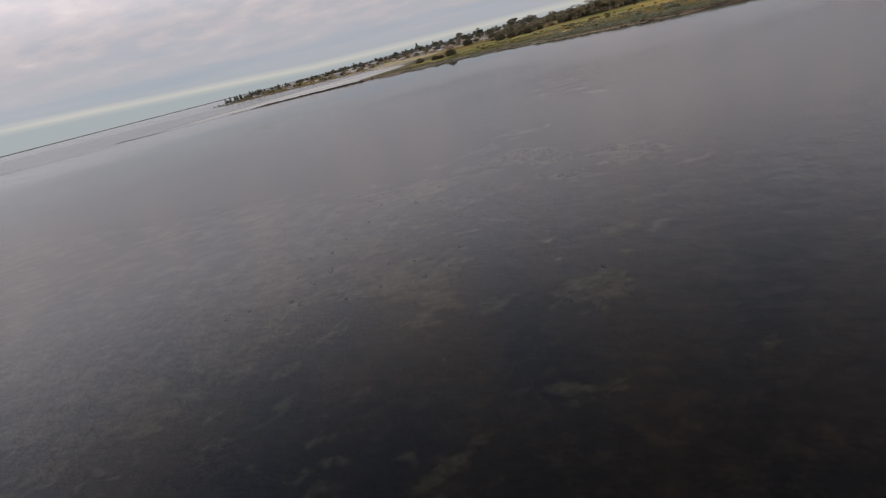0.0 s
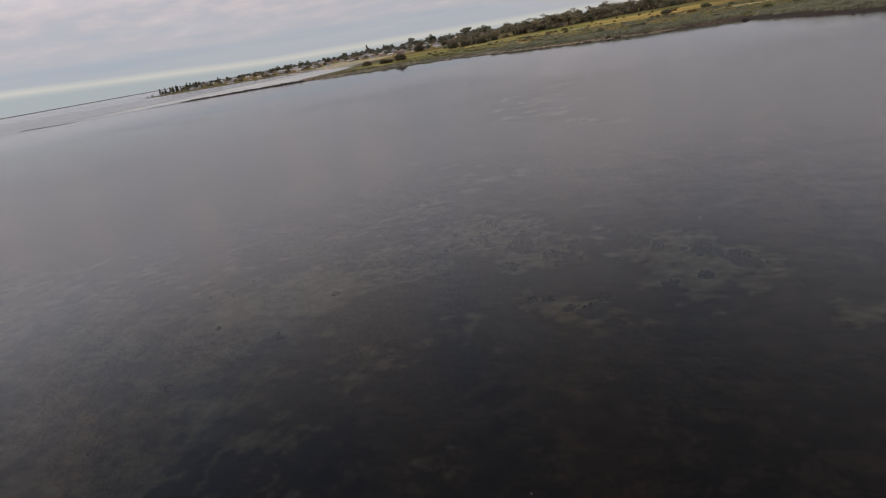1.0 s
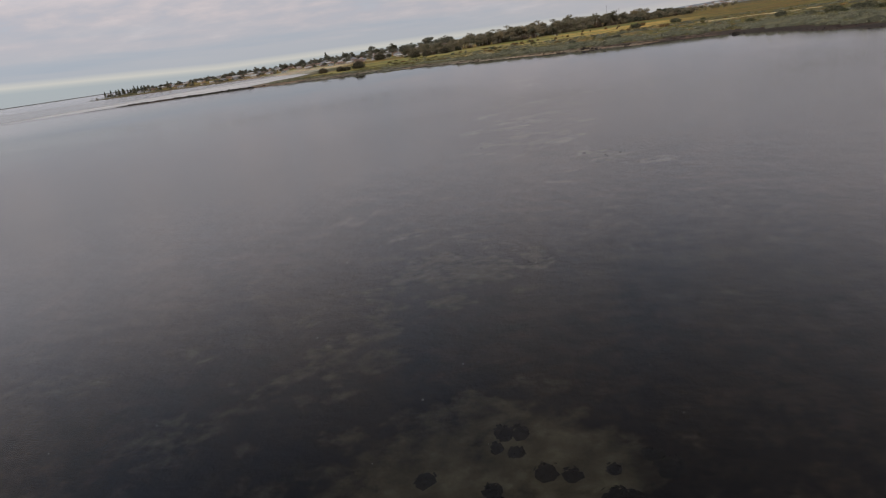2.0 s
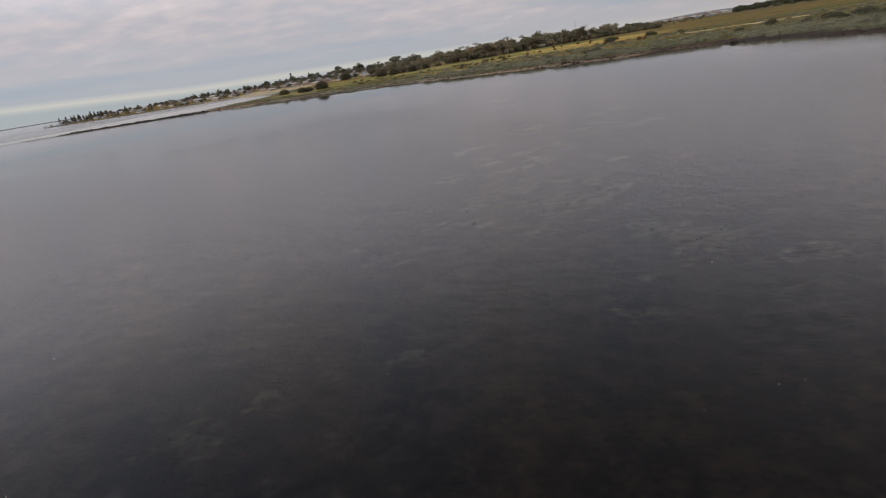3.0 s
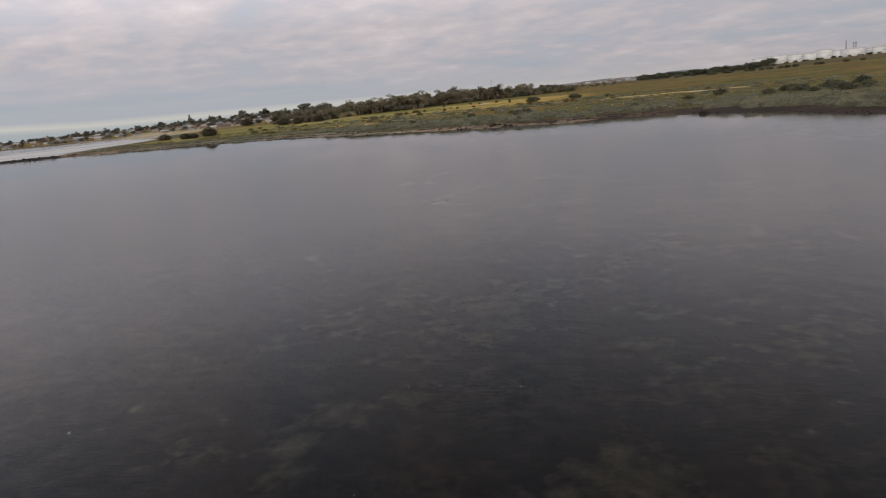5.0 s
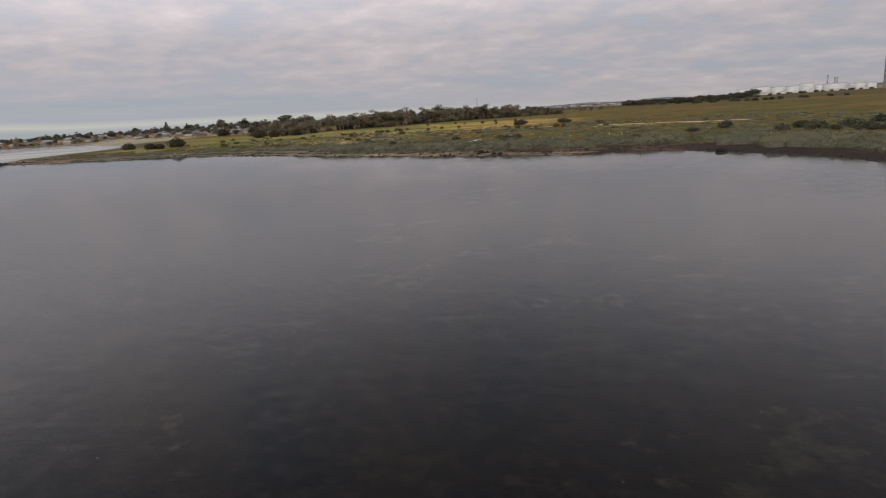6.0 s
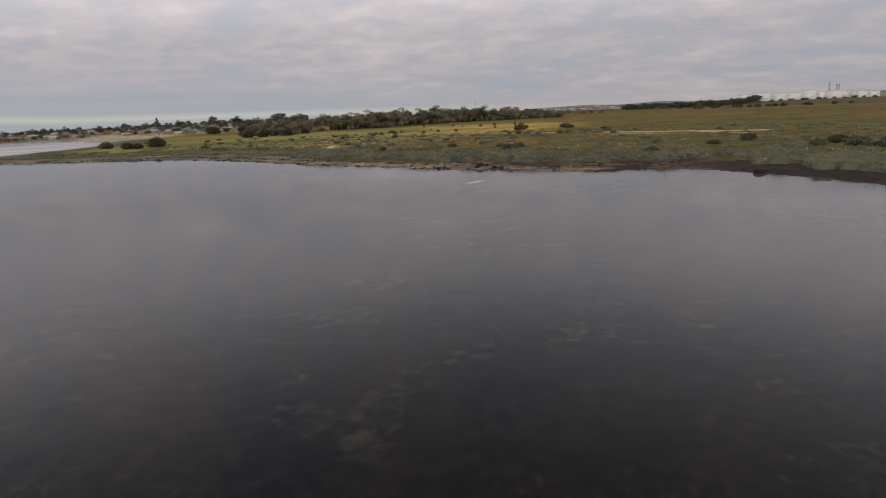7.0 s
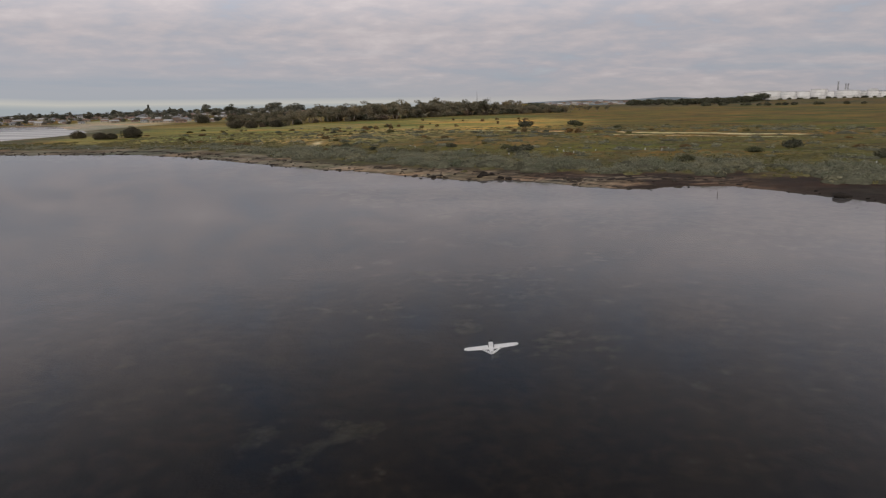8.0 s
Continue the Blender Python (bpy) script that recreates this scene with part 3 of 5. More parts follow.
def cover(x, y, d):
    """What grows or lies on the land, as its own colour."""
    def tint(*c):
        return np.array(c, float)

    def blend(base, col, w):
        return base + (col - base) * np.clip(w, 0, 1)[..., None]

    n1, n2, n3 = waves(x, y, 60.0, 11), waves(x, y, 150.0, 12), waves(x, y, 14.0, 13)
    n4 = waves(x, y * 2.4, 90.0, 14)
    out = np.zeros(x.shape + (3,)) + tint(0.165, 0.118, 0.034)
    out = blend(out, tint(0.115, 0.105, 0.030), 0.5 + 0.9 * n1)
    out = blend(out, tint(0.180, 0.112, 0.030), (0.35 + 1.2 * n4) * np.clip((y - 200) / 60, 0, 1))
    s1, s2, s3 = waves(x * 0.30, y * 0.7, 42.0, 41), waves(x * 0.25, y * 0.6, 30.0, 42), waves(x * 0.35, y * 0.9, 22.0, 43, 3)
    inland = np.clip((d - 34) / 18, 0, 1)
    out = blend(out, tint(0.125, 0.124, 0.022), inland * np.clip(0.25 + 1.9 * s1, 0, 0.85))
    out = blend(out, tint(0.198, 0.122, 0.038), inland * np.clip(1.9 * s2 - 0.25, 0, 0.8))
    out = blend(out, tint(0.215, 0.152, 0.034), inland * np.clip(-1.9 * s1 - 0.35, 0, 0.8) * np.clip((y - 230) / 60, 0, 1))
    out = blend(out, tint(0.052, 0.048, 0.019), inland * np.clip(2.6 * s3 - 0.75, 0, 0.75))
    # Dry yellow field before the wood, and a mown strip beyond it.
    field = np.clip(1.15 - np.hypot((x + 20) / 84, (y - 455) / 135) + 0.12 * n1, 0, 0.35) / 0.35
    out = blend(out, tint(0.44, 0.335, 0.118), field * (0.75 + 0.35 * n3))
    buff = np.clip(1.15 - np.hypot((x + 52) / 44, (y - 318) / 82) + 0.3 * n3, 0, 0.5) / 0.5
    out = blend(out, tint(0.34, 0.285, 0.155), 0.7 * buff)
    rust = np.clip(1.15 - np.hypot((x - 4) / 42, (y - 243) / 34) + 0.25 * n3, 0, 0.5) / 0.5
    out = blend(out, tint(0.190, 0.126, 0.045), 0.75 * rust)
    rusty = np.clip(1.1 - np.hypot((x + 62) / 17, (y - 246) / 18) + 0.3 * n3, 0, 0.5) / 0.5
    out = blend(out, tint(0.20, 0.115, 0.035), 0.7 * rusty)
    green = np.clip(1.2 - np.hypot((x + 120) / 75, (y - 440) / 95) + 0.1 * n1, 0, 0.3) / 0.3
    out = blend(out, tint(0.135, 0.15, 0.034), green)
    verge = np.clip(1.1 - np.hypot((x + 5) / 70, (y - 610) / 60), 0, 0.3) / 0.3
    out = blend(out, tint(0.12, 0.135, 0.038), verge)
    west = np.clip((-45 - x) / 30, 0, 1) * np.clip((d - 6) / 6, 0, 1) * np.clip((560 - y) / 80, 0, 1)
    out = blend(out, tint(0.245, 0.232, 0.085), 0.8 * west * (0.8 + 0.5 * n1))
    out = blend(out, tint(0.32, 0.255, 0.14), west * np.clip(0.7 * n2 + 0.6 * n3, 0, 0.7))
    # Grey saltbush litter, then the bank: brown mud to the east, pale sand and wrack to the west.
    scrub = np.clip((46 - d) / 14 + 0.6 * n3, 0, 1)
    out = blend(out, tint(0.095, 0.085, 0.048), 0.9 * scrub)
    mud = np.clip((15 - 4.5 * np.clip((x - 52) / 18, 0, 1) + 2.5 * n3 - d) / 3.0, 0, 1) * np.clip((x + 14) / 26, 0, 1)
    out = blend(out, tint(0.030, 0.021, 0.017), mud)
    sand = np.clip((8.5 + 2.5 * n3 - d) / 2.0, 0, 1) * np.clip((8 - x) / 22, 0, 1)
    out = blend(out, tint(0.285, 0.245, 0.195), sand * (0.75 + 0.5 * waves(x, y, 6.0, 15, 2)))
    ledge = waves(x * 0.45, d * 5.5, 14.0, 51, 2)
    out = blend(out, tint(0.29, 0.245, 0.195), np.clip(2.2 * ledge + 0.15, 0, 0.9) * np.clip((46 - x) / 14, 0, 1) * np.clip((x + 14) / 8, 0, 1) * np.clip((12 - d) / 2, 0, 1))
    drift = np.exp(-((d - 10.3 - 1.6 * n3) / 1.5) ** 2) * np.clip((x + 48) / 10, 0, 1) * np.clip((52 - x) / 10, 0, 1)
    out = blend(out, tint(0.036, 0.028, 0.023), 0.9 * drift * np.clip(0.55 + waves(x, y, 6.0, 54, 2), 0, 1))
    ooze = np.clip((16.5 + 3.5 * n3 - d) / 4.0, 0, 1) * np.clip((-40 - x) / 20, 0, 1) * np.clip((400 - y) / 60, 0, 1)
    out = blend(out, tint(0.25, 0.212, 0.175), 0.85 * ooze * (0.8 + 0.6 * waves(x, y, 7.0, 52, 2)))
    out = blend(out, tint(0.075, 0.055, 0.042), ooze * np.clip(1.8 * waves(x * 0.5, d * 4.0, 13.0, 53, 3), 0, 0.9))
    wrack = np.clip(1.3 - np.abs(d - 7.2 - 1.8 * n3) / 1.5, 0, 1) * (waves(x, y, 5.0, 16, 2) > -0.35) + np.clip(1 - np.abs(d - 3.2 - 1.2 * n3) / 0.8, 0, 1) * (waves(x, y, 4.0, 17, 2) > 0.1)
    out = blend(out, tint(0.045, 0.036, 0.028), 0.8 * wrack * (np.hypot(x, y - 150) < 300))
    out = blend(out, tint(0.05, 0.042, 0.034), np.clip((1.2 - d) / 1.0, 0, 1) * 0.8)
    # Far side of the lagoon: sand and mud flat.
    flat = np.clip((np.where(x > -460, 95, 34) - d) / 14, 0, 1) * np.clip((y - 440) / 60, 0, 1) * np.clip((-285 - x) / 25, 0, 1)
    out = blend(out, tint(0.40, 0.355, 0.31), flat * np.clip((x + 560) / 120, 0.15, 1))
    out = blend(out, tint(0.10, 0.080, 0.062), np.clip((7 - d) / 3, 0, 1) * np.clip((y - 480) / 60, 0, 1) * (x < -420))
    out = blend(out, tint(0.03, 0.026, 0.022), np.clip(inside(SPIT, x, y) + 2.5, 0, 1))
    for bar in BARS:
        out = blend(out, tint(0.032, 0.027, 0.022), np.clip(inside(bar, x, y) + 2.0, 0, 1))
    back_land = np.clip((y - 800) / 60, 0, 1) * np.clip((-60 - x) / 60, 0, 1)
    out = blend(out, tint(0.055, 0.055, 0.028), back_land)
    bare = np.clip(1.1 - np.hypot((x + 330) / 60, (y - 690) / 26), 0, 0.3) / 0.3
    out = blend(out, tint(0.40, 0.33, 0.25), bare)
    # Bare yards and dark verges of the depot.
    yard = np.clip((np.hypot(x, y) - 1060) / 60, 0, 1) * np.clip((x - 190) / 60, 0, 1)
    out = blend(out, tint(0.085, 0.075, 0.058), yard * (0.6 + 0.3 * n1))
    # The pale gravel track across the marsh.
    r = track_distance(x, y) + 0.7 * n3
    out = blend(out, tint(0.66, 0.60, 0.49), (0.7 - r) / 1.4)
    out *= 1.08 - 0.1 * np.clip((x - 20) / 60, 0, 1)[..., None] + inland[..., None] * np.array((0.10, 0.04, -0.17))
    return np.clip(out, 0.01, 0.8)


# Sandy clearings and dark weed beds of the bay floor: x, y and half width.
CLEARINGS = [(29.3, -148.9, 1.8), (28.5, -139.8, 1.8), (36.8, -145.1, 1.0), (29.1, -136.7, 1.3), (30.5, -129.9, 1.1), (28.3, -130.0, 0.9), (16.0, -134.9, 3.6), (18.5, -139.3, 1.1), (27.2, -109.3, 2.4), (20.9, -113.2, 1.3), (32.4, -114.3, 1.2), (25.3, -105.2, 1.7), (25.8, -108.7, 1.9), (21.0, -112.1, 1.6), (18.0, -106.7, 2.0), (16.0, -102.4, 2.0), (13.1, -99.9, 2.3), (4.0, -111.6, 3.4), (12.0, -71.4, 0.8), (19.0, -61.9, 1.4)]
SAND_PATCHES = [(13.8, -56.4, 1.5), (14.1, -59.1, 1.6), (10.1, -48.3, 1.1), (3.1, -52.7, 0.6), (1.4, -47.9, 0.5), (6.1, -42.2, 0.7), (9.5, -42.4, 0.7), (7.0, -48.1, 0.7), (11.8, -46.3, 0.9), (5.0, -32.9, 1.1), (2.1, -37.0, 1.3), (3.7, -35.2, 0.9), (10.3, -36.6, 1.3), (0.1, -31.7, 1.0), (-1.7, -36.7, 1.1), (-2.4, -20.9, 1.0), (-4.2, -23.5, 0.7), (9.7, -18.6, 0.8), (-3.6, 23.9, 1.5), (-9.6, 40.9, 2.0), (-7.4, 48.9, 1.8), (-4.9, 50.2, 1.2), (-2.4, 46.9, 1.0)]
WEED_BEDS = [(35.5, -152.3, 3.2), (28.5, -145.7, 1.6), (22.1, -133.8, 2.6), (26.0, -136.4, 1.4), (22.2, -123.1, 4.8), (10.9, -113.9, 2.4), (19.6, -115.7, 1.6), (23.8, -99.6, 1.8), (21.9, -110.2, 1.8), (20.2, -111.2, 0.9), (23.6, -109.0, 0.9), (10.7, -112.5, 2.2), (14.8, -108.5, 1.3), (13.3, -74.9, 3.6), (5.5, -72.5, 3.0), (6.9, -62.7, 4.4), (2.4, -49.6, 0.8), (5.9, -28.8, 1.6), (-1.7, -33.4, 1.2), (7.0, -36.5, 1.5), (2.9, -21.3, 1.7), (6.1, -18.2, 1.5), (-0.1, -24.1, 1.9), (3.5, 7.5, 5.5), (2.4, 24.8, 3.6), (2.4, 43.7, 5.0), (1.9, 52.9, 4.2)]


def bed_tone(x, y):
    """How sandy the bay floor is, about -1 for weed to 1 for bare sand."""
    lane = np.interp(y, [-150, -110, -70, -30, 20, 60], [24, 17, 7, 2, 0, -1])
    shoal = np.exp(-((x - lane) / 13.0) ** 2)
    out = -0.64 + (0.36 + 0.42 * waves(x, y, 17.0, 61, 3) + 0.25 * waves(x, y, 5.5, 67, 3)) * shoal
    out += 0.56 * np.clip((17 - x) / 12, 0, 1) * np.clip((-95 - y) / 15, 0, 1)
    out += 0.6 * waves(x, y, 3.2, 65, 3) * shoal * np.clip((-118 - y) / 8, 0, 1)
    out -= 0.3 * np.clip((x - 19) / 6, 0, 1) * np.clip((-113 - y) / 6, 0, 1)
    out += 0.22 * np.clip((x - 9) / 6, 0, 1) * np.clip((34 - x) / 10, 0, 1) * np.clip((y + 45) / 15, 0, 1)
    out += 1.2 * np.clip((shore_distance(x, y) + 32) / 22, 0, 1)
    wx_, wy_ = x + 0.9 * waves(x, y, 5.0, 62, 2), y + 0.9 * waves(x, y, 5.0, 63, 2)
    broken = np.clip(0.8 + 0.9 * waves(x, y, 2.8, 66, 2), 0.1, 1.4)
    for spots, lift_ in ((CLEARINGS, 1.05), (SAND_PATCHES, 0.92), (WEED_BEDS, -0.8)):
        for px, py, r in spots:
            out += lift_ * (0.6 if -104 < py < -95 else 1.0) * (broken if spots is SAND_PATCHES else 1.0) * np.exp(-(((wx_ - px) / (1.25 * r)) ** 2 + ((wy_ - py) / (1.05 * r)) ** 2))
    return np.clip(out, -1, 1)


rows_, cols_ = X.shape
ground_mesh = bpy.data.meshes.new("ground")
index = np.arange(rows_ * cols_).reshape(rows_, cols_)
quads = np.stack([index[:-1, :-1], index[:-1, 1:], index[1:, 1:], index[1:, :-1]], -1).reshape(-1, 4)
ground_mesh.vertices.add(rows_ * cols_)
ground_mesh.vertices.foreach_set("co", np.stack([X, Y, Z], -1).astype(np.float32).ravel())
ground_mesh.loops.add(quads.size)
ground_mesh.loops.foreach_set("vertex_index", quads.astype(np.int32).ravel())
ground_mesh.polygons.add(len(quads))
ground_mesh.polygons.foreach_set("loop_start", np.arange(0, quads.size, 4, dtype=np.int32))
ground_mesh.polygons.foreach_set("loop_total", np.full(len(quads), 4, np.int32))
ground_mesh.polygons.foreach_set("use_smooth", np.ones(len(quads), bool))
ground_mesh.update(calc_edges=True)
paint = ground_mesh.color_attributes.new("cover", "FLOAT_COLOR", "POINT")
rgba = np.ones((rows_, cols_, 4), np.float32)
rgba[..., :3] = cover(X, Y, D)
paint.data.foreach_set("color", rgba.ravel())
floor_tone = ground_mesh.attributes.new("bed", "FLOAT", "POINT")
floor_tone.data.foreach_set("value", bed_tone(X, Y).astype(np.float32).ravel())
ground_mesh.materials.append(GROUND)
ground = tagged(new("ground", ground_mesh), "salt marsh, muddy shore and weedy bay floor in one sheet", "ground", kind="structure")

wx = np.array(sorted(set(grown(-300, -4900, 12, 1.15) + list(np.arange(-300, 301, 12.0)) + grown(300, 4900, 12, 1.15))))
wy = np.array(sorted(set(grown(-350, -4900, 12, 1.15) + list(np.arange(-350, 401, 12.0)) + grown(400, 4900, 12, 1.15))))
WX, WY = np.meshgrid(wx, wy)
wi = np.arange(WX.size).reshape(WX.shape)
water = new("water", mesh_of("water", np.stack([WX, WY, 0 * WX], -1).reshape(-1, 3).tolist(), np.stack([wi[:-1, :-1], wi[:-1, 1:], wi[1:, 1:], wi[1:, :-1]], -1).reshape(-1, 4).tolist(), WATER))
# Share of painted sky reflection, by nearness to shore and to the west.
gleam_layer = water.data.attributes.new("sky_gleam", "FLOAT", "POINT")
gleam_layer.data.foreach_set("value", np.maximum(0.55 * np.clip((shore_distance(WX, WY) + 58) / 48, 0, 1) ** 1.5, 0.5 * np.clip((-30 - WX) / 130, 0, 1) + 0.22 * np.clip((-170 - WX) / 120, 0, 1)).astype(np.float32).ravel())
# Lagoon and two lanes off the spit where reflected sky is painted in.
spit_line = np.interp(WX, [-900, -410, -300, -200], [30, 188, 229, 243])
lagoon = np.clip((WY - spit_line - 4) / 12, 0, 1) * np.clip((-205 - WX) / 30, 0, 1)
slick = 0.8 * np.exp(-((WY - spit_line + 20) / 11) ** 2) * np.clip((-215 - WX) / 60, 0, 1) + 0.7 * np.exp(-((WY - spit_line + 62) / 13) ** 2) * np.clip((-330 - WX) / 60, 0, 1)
thin = water.data.attributes.new("lane_gleam", "FLOAT", "POINT")
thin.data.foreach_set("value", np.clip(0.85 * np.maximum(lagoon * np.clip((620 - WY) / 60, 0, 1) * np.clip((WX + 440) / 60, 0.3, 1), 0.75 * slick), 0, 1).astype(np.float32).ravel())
tagged(water, "calm dark grey bay water with fine ripples over weed beds", "water", kind="structure")


# ---- far hills ----
def hill(name, a, b, top, seed, label, material=HAZED_HILL):
    rng = np.random.default_rng(seed)
    steps, verts, faces = 40, [], []
    ph = rng.uniform(0, 6, 3)
    a, b = Vector(a), Vector(b)
    away = Vector((-(b - a).y, (b - a).x, 0)).normalized()
    if away.dot(a) < 0:
        away = -away
    for i in range(steps + 1):
        t = i / steps
        p = a.lerp(b, t)
        h = top * math.sin(math.pi * t) ** 0.6 * (0.72 + 0.18 * math.sin(7 * t + ph[0]) + 0.1 * math.sin(17 * t + ph[1]))
        verts += [p, p + away * 60 + Vector((0, 0, h * 0.75)), p + away * 140 + Vector((0, 0, h)), p + away * 300]
    for i in range(steps):
        for k in range(3):
            faces.append((4 * i + k, 4 * i + k + 4, 4 * i + k + 5, 4 * i + k + 1))
    ob = new(name, mesh_of(name, verts, faces, material, True))
    tagged(ob, label, "hill", kind="structure")


hill("backdrop_far_coast", (-4750, 900, 0), (-2000, 4300, 0), 6.5, 4, "thin dark line of coast far across the bay", COAST)
hill("backdrop_hill_west", (-2700, 3300, 0), (-1300, 4200, 0), 15, 1, "low hazy blue wooded hills far across the bay")
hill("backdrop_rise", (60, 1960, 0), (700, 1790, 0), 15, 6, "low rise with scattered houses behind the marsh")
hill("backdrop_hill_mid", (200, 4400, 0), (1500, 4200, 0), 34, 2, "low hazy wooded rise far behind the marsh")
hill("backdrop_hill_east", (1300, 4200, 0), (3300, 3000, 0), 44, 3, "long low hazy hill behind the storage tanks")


# ---- the model aircraft ----
def loft(sections, sides=16):
    """A skin through cross sections (y, x half width, z low, z high, squareness)."""
    verts, faces = [], []
    for y, w, z0, z1, sq in sections:
        for k in range(sides):
            a = 2 * math.pi * k / sides
            c, s = math.cos(a), math.sin(a)
            r = 1 / (abs(c) ** sq + abs(s) ** sq) ** (1 / sq)
            verts.append((w * c * r, y, (z0 + z1) / 2 + (z1 - z0) / 2 * s * r))
    for i in range(len(sections) - 1):
        for k in range(sides):
            q = (k + 1) % sides
            faces.append((i * sides + k, (i + 1) * sides + k, (i + 1) * sides + q, i * sides + q))
    faces.append(tuple(range(sides)))
    faces.append(tuple((len(sections) - 1) * sides + k for k in range(sides))[::-1])
    return verts, faces


def wing_skin(side):
    """Half a wing with a cambered section and a rounded tip."""
    foil = [(0.0, 0.0), (0.04, 0.045), (0.15, 0.085), (0.35, 0.10), (0.65, 0.065), (0.9, 0.022), (1.0, 0.004), (0.9, -0.006), (0.6, -0.02), (0.3, -0.035), (0.1, -0.035), (0.03, -0.02)]
    verts, faces, n = [], [], len(foil)
    rows = [(0.05, 0.125, 0.242), (0.10, 0.12, 0.232), (0.17, 0.115, 0.220), (0.30, 0.108, 0.205), (0.45, 0.10, 0.182), (0.53, 0.088, 0.155), (0.57, 0.070, 0.120), (0.592, 0.046, 0.078), (0.60, 0.020, 0.028)]
    for x, lead, chord in rows:
        for c, t in foil:
            verts.append((side * x, lead - c * chord, t * min(chord, 0.19) + 0.012 + 0.02 * x))
    for i in range(len(rows) - 1):
        for k in range(n):
            q = (k + 1) % n
            f = (i * n + k, i * n + q, (i + 1) * n + q, (i + 1) * n + k)
            faces.append(f if side > 0 else f[::-1])
    last = (len(rows) - 1) * n
    faces.append(tuple(last + k for k in range(n)))
    faces.append(tuple(range(n))[::-1])
    return verts, faces


def model_plane(m):
    plane = new("model_aircraft")
    body = [(0.205, 0.02, -0.012, 0.012, 2), (0.195, 0.042, -0.028, 0.03, 2.6), (0.165, 0.056, -0.036, 0.05, 3.2), (0.10, 0.062, -0.038, 0.06, 3.6), (0.0, 0.062, -0.036, 0.06, 3.4), (-0.09, 0.058, -0.03, 0.054, 3), (-0.18, 0.046, -0.02, 0.042, 2.4), (-0.29, 0.026, -0.012, 0.03, 2), (-0.40, 0.011, -0.004, 0.02, 2)]
    part("fuselage", mesh_of("fuselage", *loft(body), FOAM, True), FOAM, plane)
    for s, nm in ((-1, "wing"), (1, "wing")):
        w = part(nm, mesh_of(nm, *wing_skin(s), FOAM, True), FOAM, plane)
        part("elevon", box((0.34, 0.036, 0.005), (s * 0.36, -0.098, 0.030), 0.0015, turn=Matrix.Rotation(s * -0.06, 4, "Y")), FOAM, w)
    part("hatch", box((0.094, 0.25, 0.022), (0, 0.045, 0.064), 0.008), FOAM, plane, "pale raised battery hatch")
    for s in (-1, 1):
        part("hatch_gap", box((0.017, 0.25, 0.024), (s * 0.055, 0.045, 0.058), 0.002), GREY_TRIM, plane, "dark gap beside the hatch")
        vane = [(0.010 * s, -0.285, 0.016), (0.010 * s, -0.385, 0.014), (0.115 * s, -0.405, 0.088), (0.205 * s, -0.405, 0.150), (0.212 * s, -0.385, 0.156), (0.200 * s, -0.345, 0.148)]
        off = Vector((0.5 * s, 0, -0.85)) * 0.005
        skin = [Vector(p) + k * off for k in (1, -1) for p in vane]
        rim = [(k, (k + 1) % 6, 6 + (k + 1) % 6, 6 + k) for k in range(6)]
        tail = part("tail_vane", mesh_of("tail_vane", skin, [(0, 1, 2, 3, 4, 5), (11, 10, 9, 8, 7, 6)] + rim, FOAM), FOAM, plane, "slanted white half of the V tail")
        part("hinge_line", mesh_of("hinge_line", *tube([(0.016 * s, -0.362, 0.025), (0.203 * s, -0.390, 0.156)], [0.0035, 0.003], 5), GREY_TRIM), GREY_TRIM, tail)
    motor = part("motor", mesh_of("motor", *tube([(0, -0.395, 0.008), (0, -0.43, 0.008)], [0.012, 0.011], 12), BLACK_PLASTIC), BLACK_PLASTIC, plane, "black tail motor")
    blade = box((0.012, 0.002, 0.105), (0, -0.434, 0.058), 0.0008)
    box((0.012, 0.002, 0.105), (0, -0.434, -0.042), 0.0008, blade)
    part("propeller", blade, GREY_TRIM, motor, "grey two-blade propeller at rest")
    mount = part("camera_mount", mesh_of("camera_mount", *tube([(0, 0.18, 0.02), (0, 0.2, 0.045), (0, 0.21, 0.06)], [0.009, 0.007, 0.007], 8), BLACK_PLASTIC), BLACK_PLASTIC, plane, "black camera stalk on the nose")
    part("nose_camera", box((0.062, 0.03, 0.045), (0, 0.212, 0.078), 0.006), BLACK_PLASTIC, mount, "small black action camera")
    part("antenna", mesh_of("antenna", *tube([(0.02, 0.207, 0.095), (0.026, 0.2, 0.13)], [0.003, 0.002], 6), BLACK_PLASTIC), BLACK_PLASTIC, mount)
    part("lens", mesh_of("lens", *tube([(0.014, 0.222, 0.081), (0.014, 0.234, 0.081)], [0.013, 0.012], 12), LENS), LENS, mount, "glossy dark camera lens")
    plane.matrix_basis = m
    tagged(plane, "white foam model aircraft with rounded wings and a V tail", "model aircraft")
    return plane


model_plane(pose(1.0, 37.3, 8.35, 4, -6, 3) @ Matrix.Diagonal((1, 0.9, 1, 1)))


# ---- trees ----
def limb(rng, start, way, length, radius):
    pts, radii, p, d = [Vector(start)], [radius], Vector(start), Vector(way).normalized()
    for i in range(4):
        d = (d + Vector(rng.normal(0, 0.16, 3)) + Vector((0, 0, 0.05))).normalized()
        p = p + d * length / 4
        pts.append(p.copy())
        radii.append(radius * (1 - 0.2 * (i + 1)))
    return pts, radii


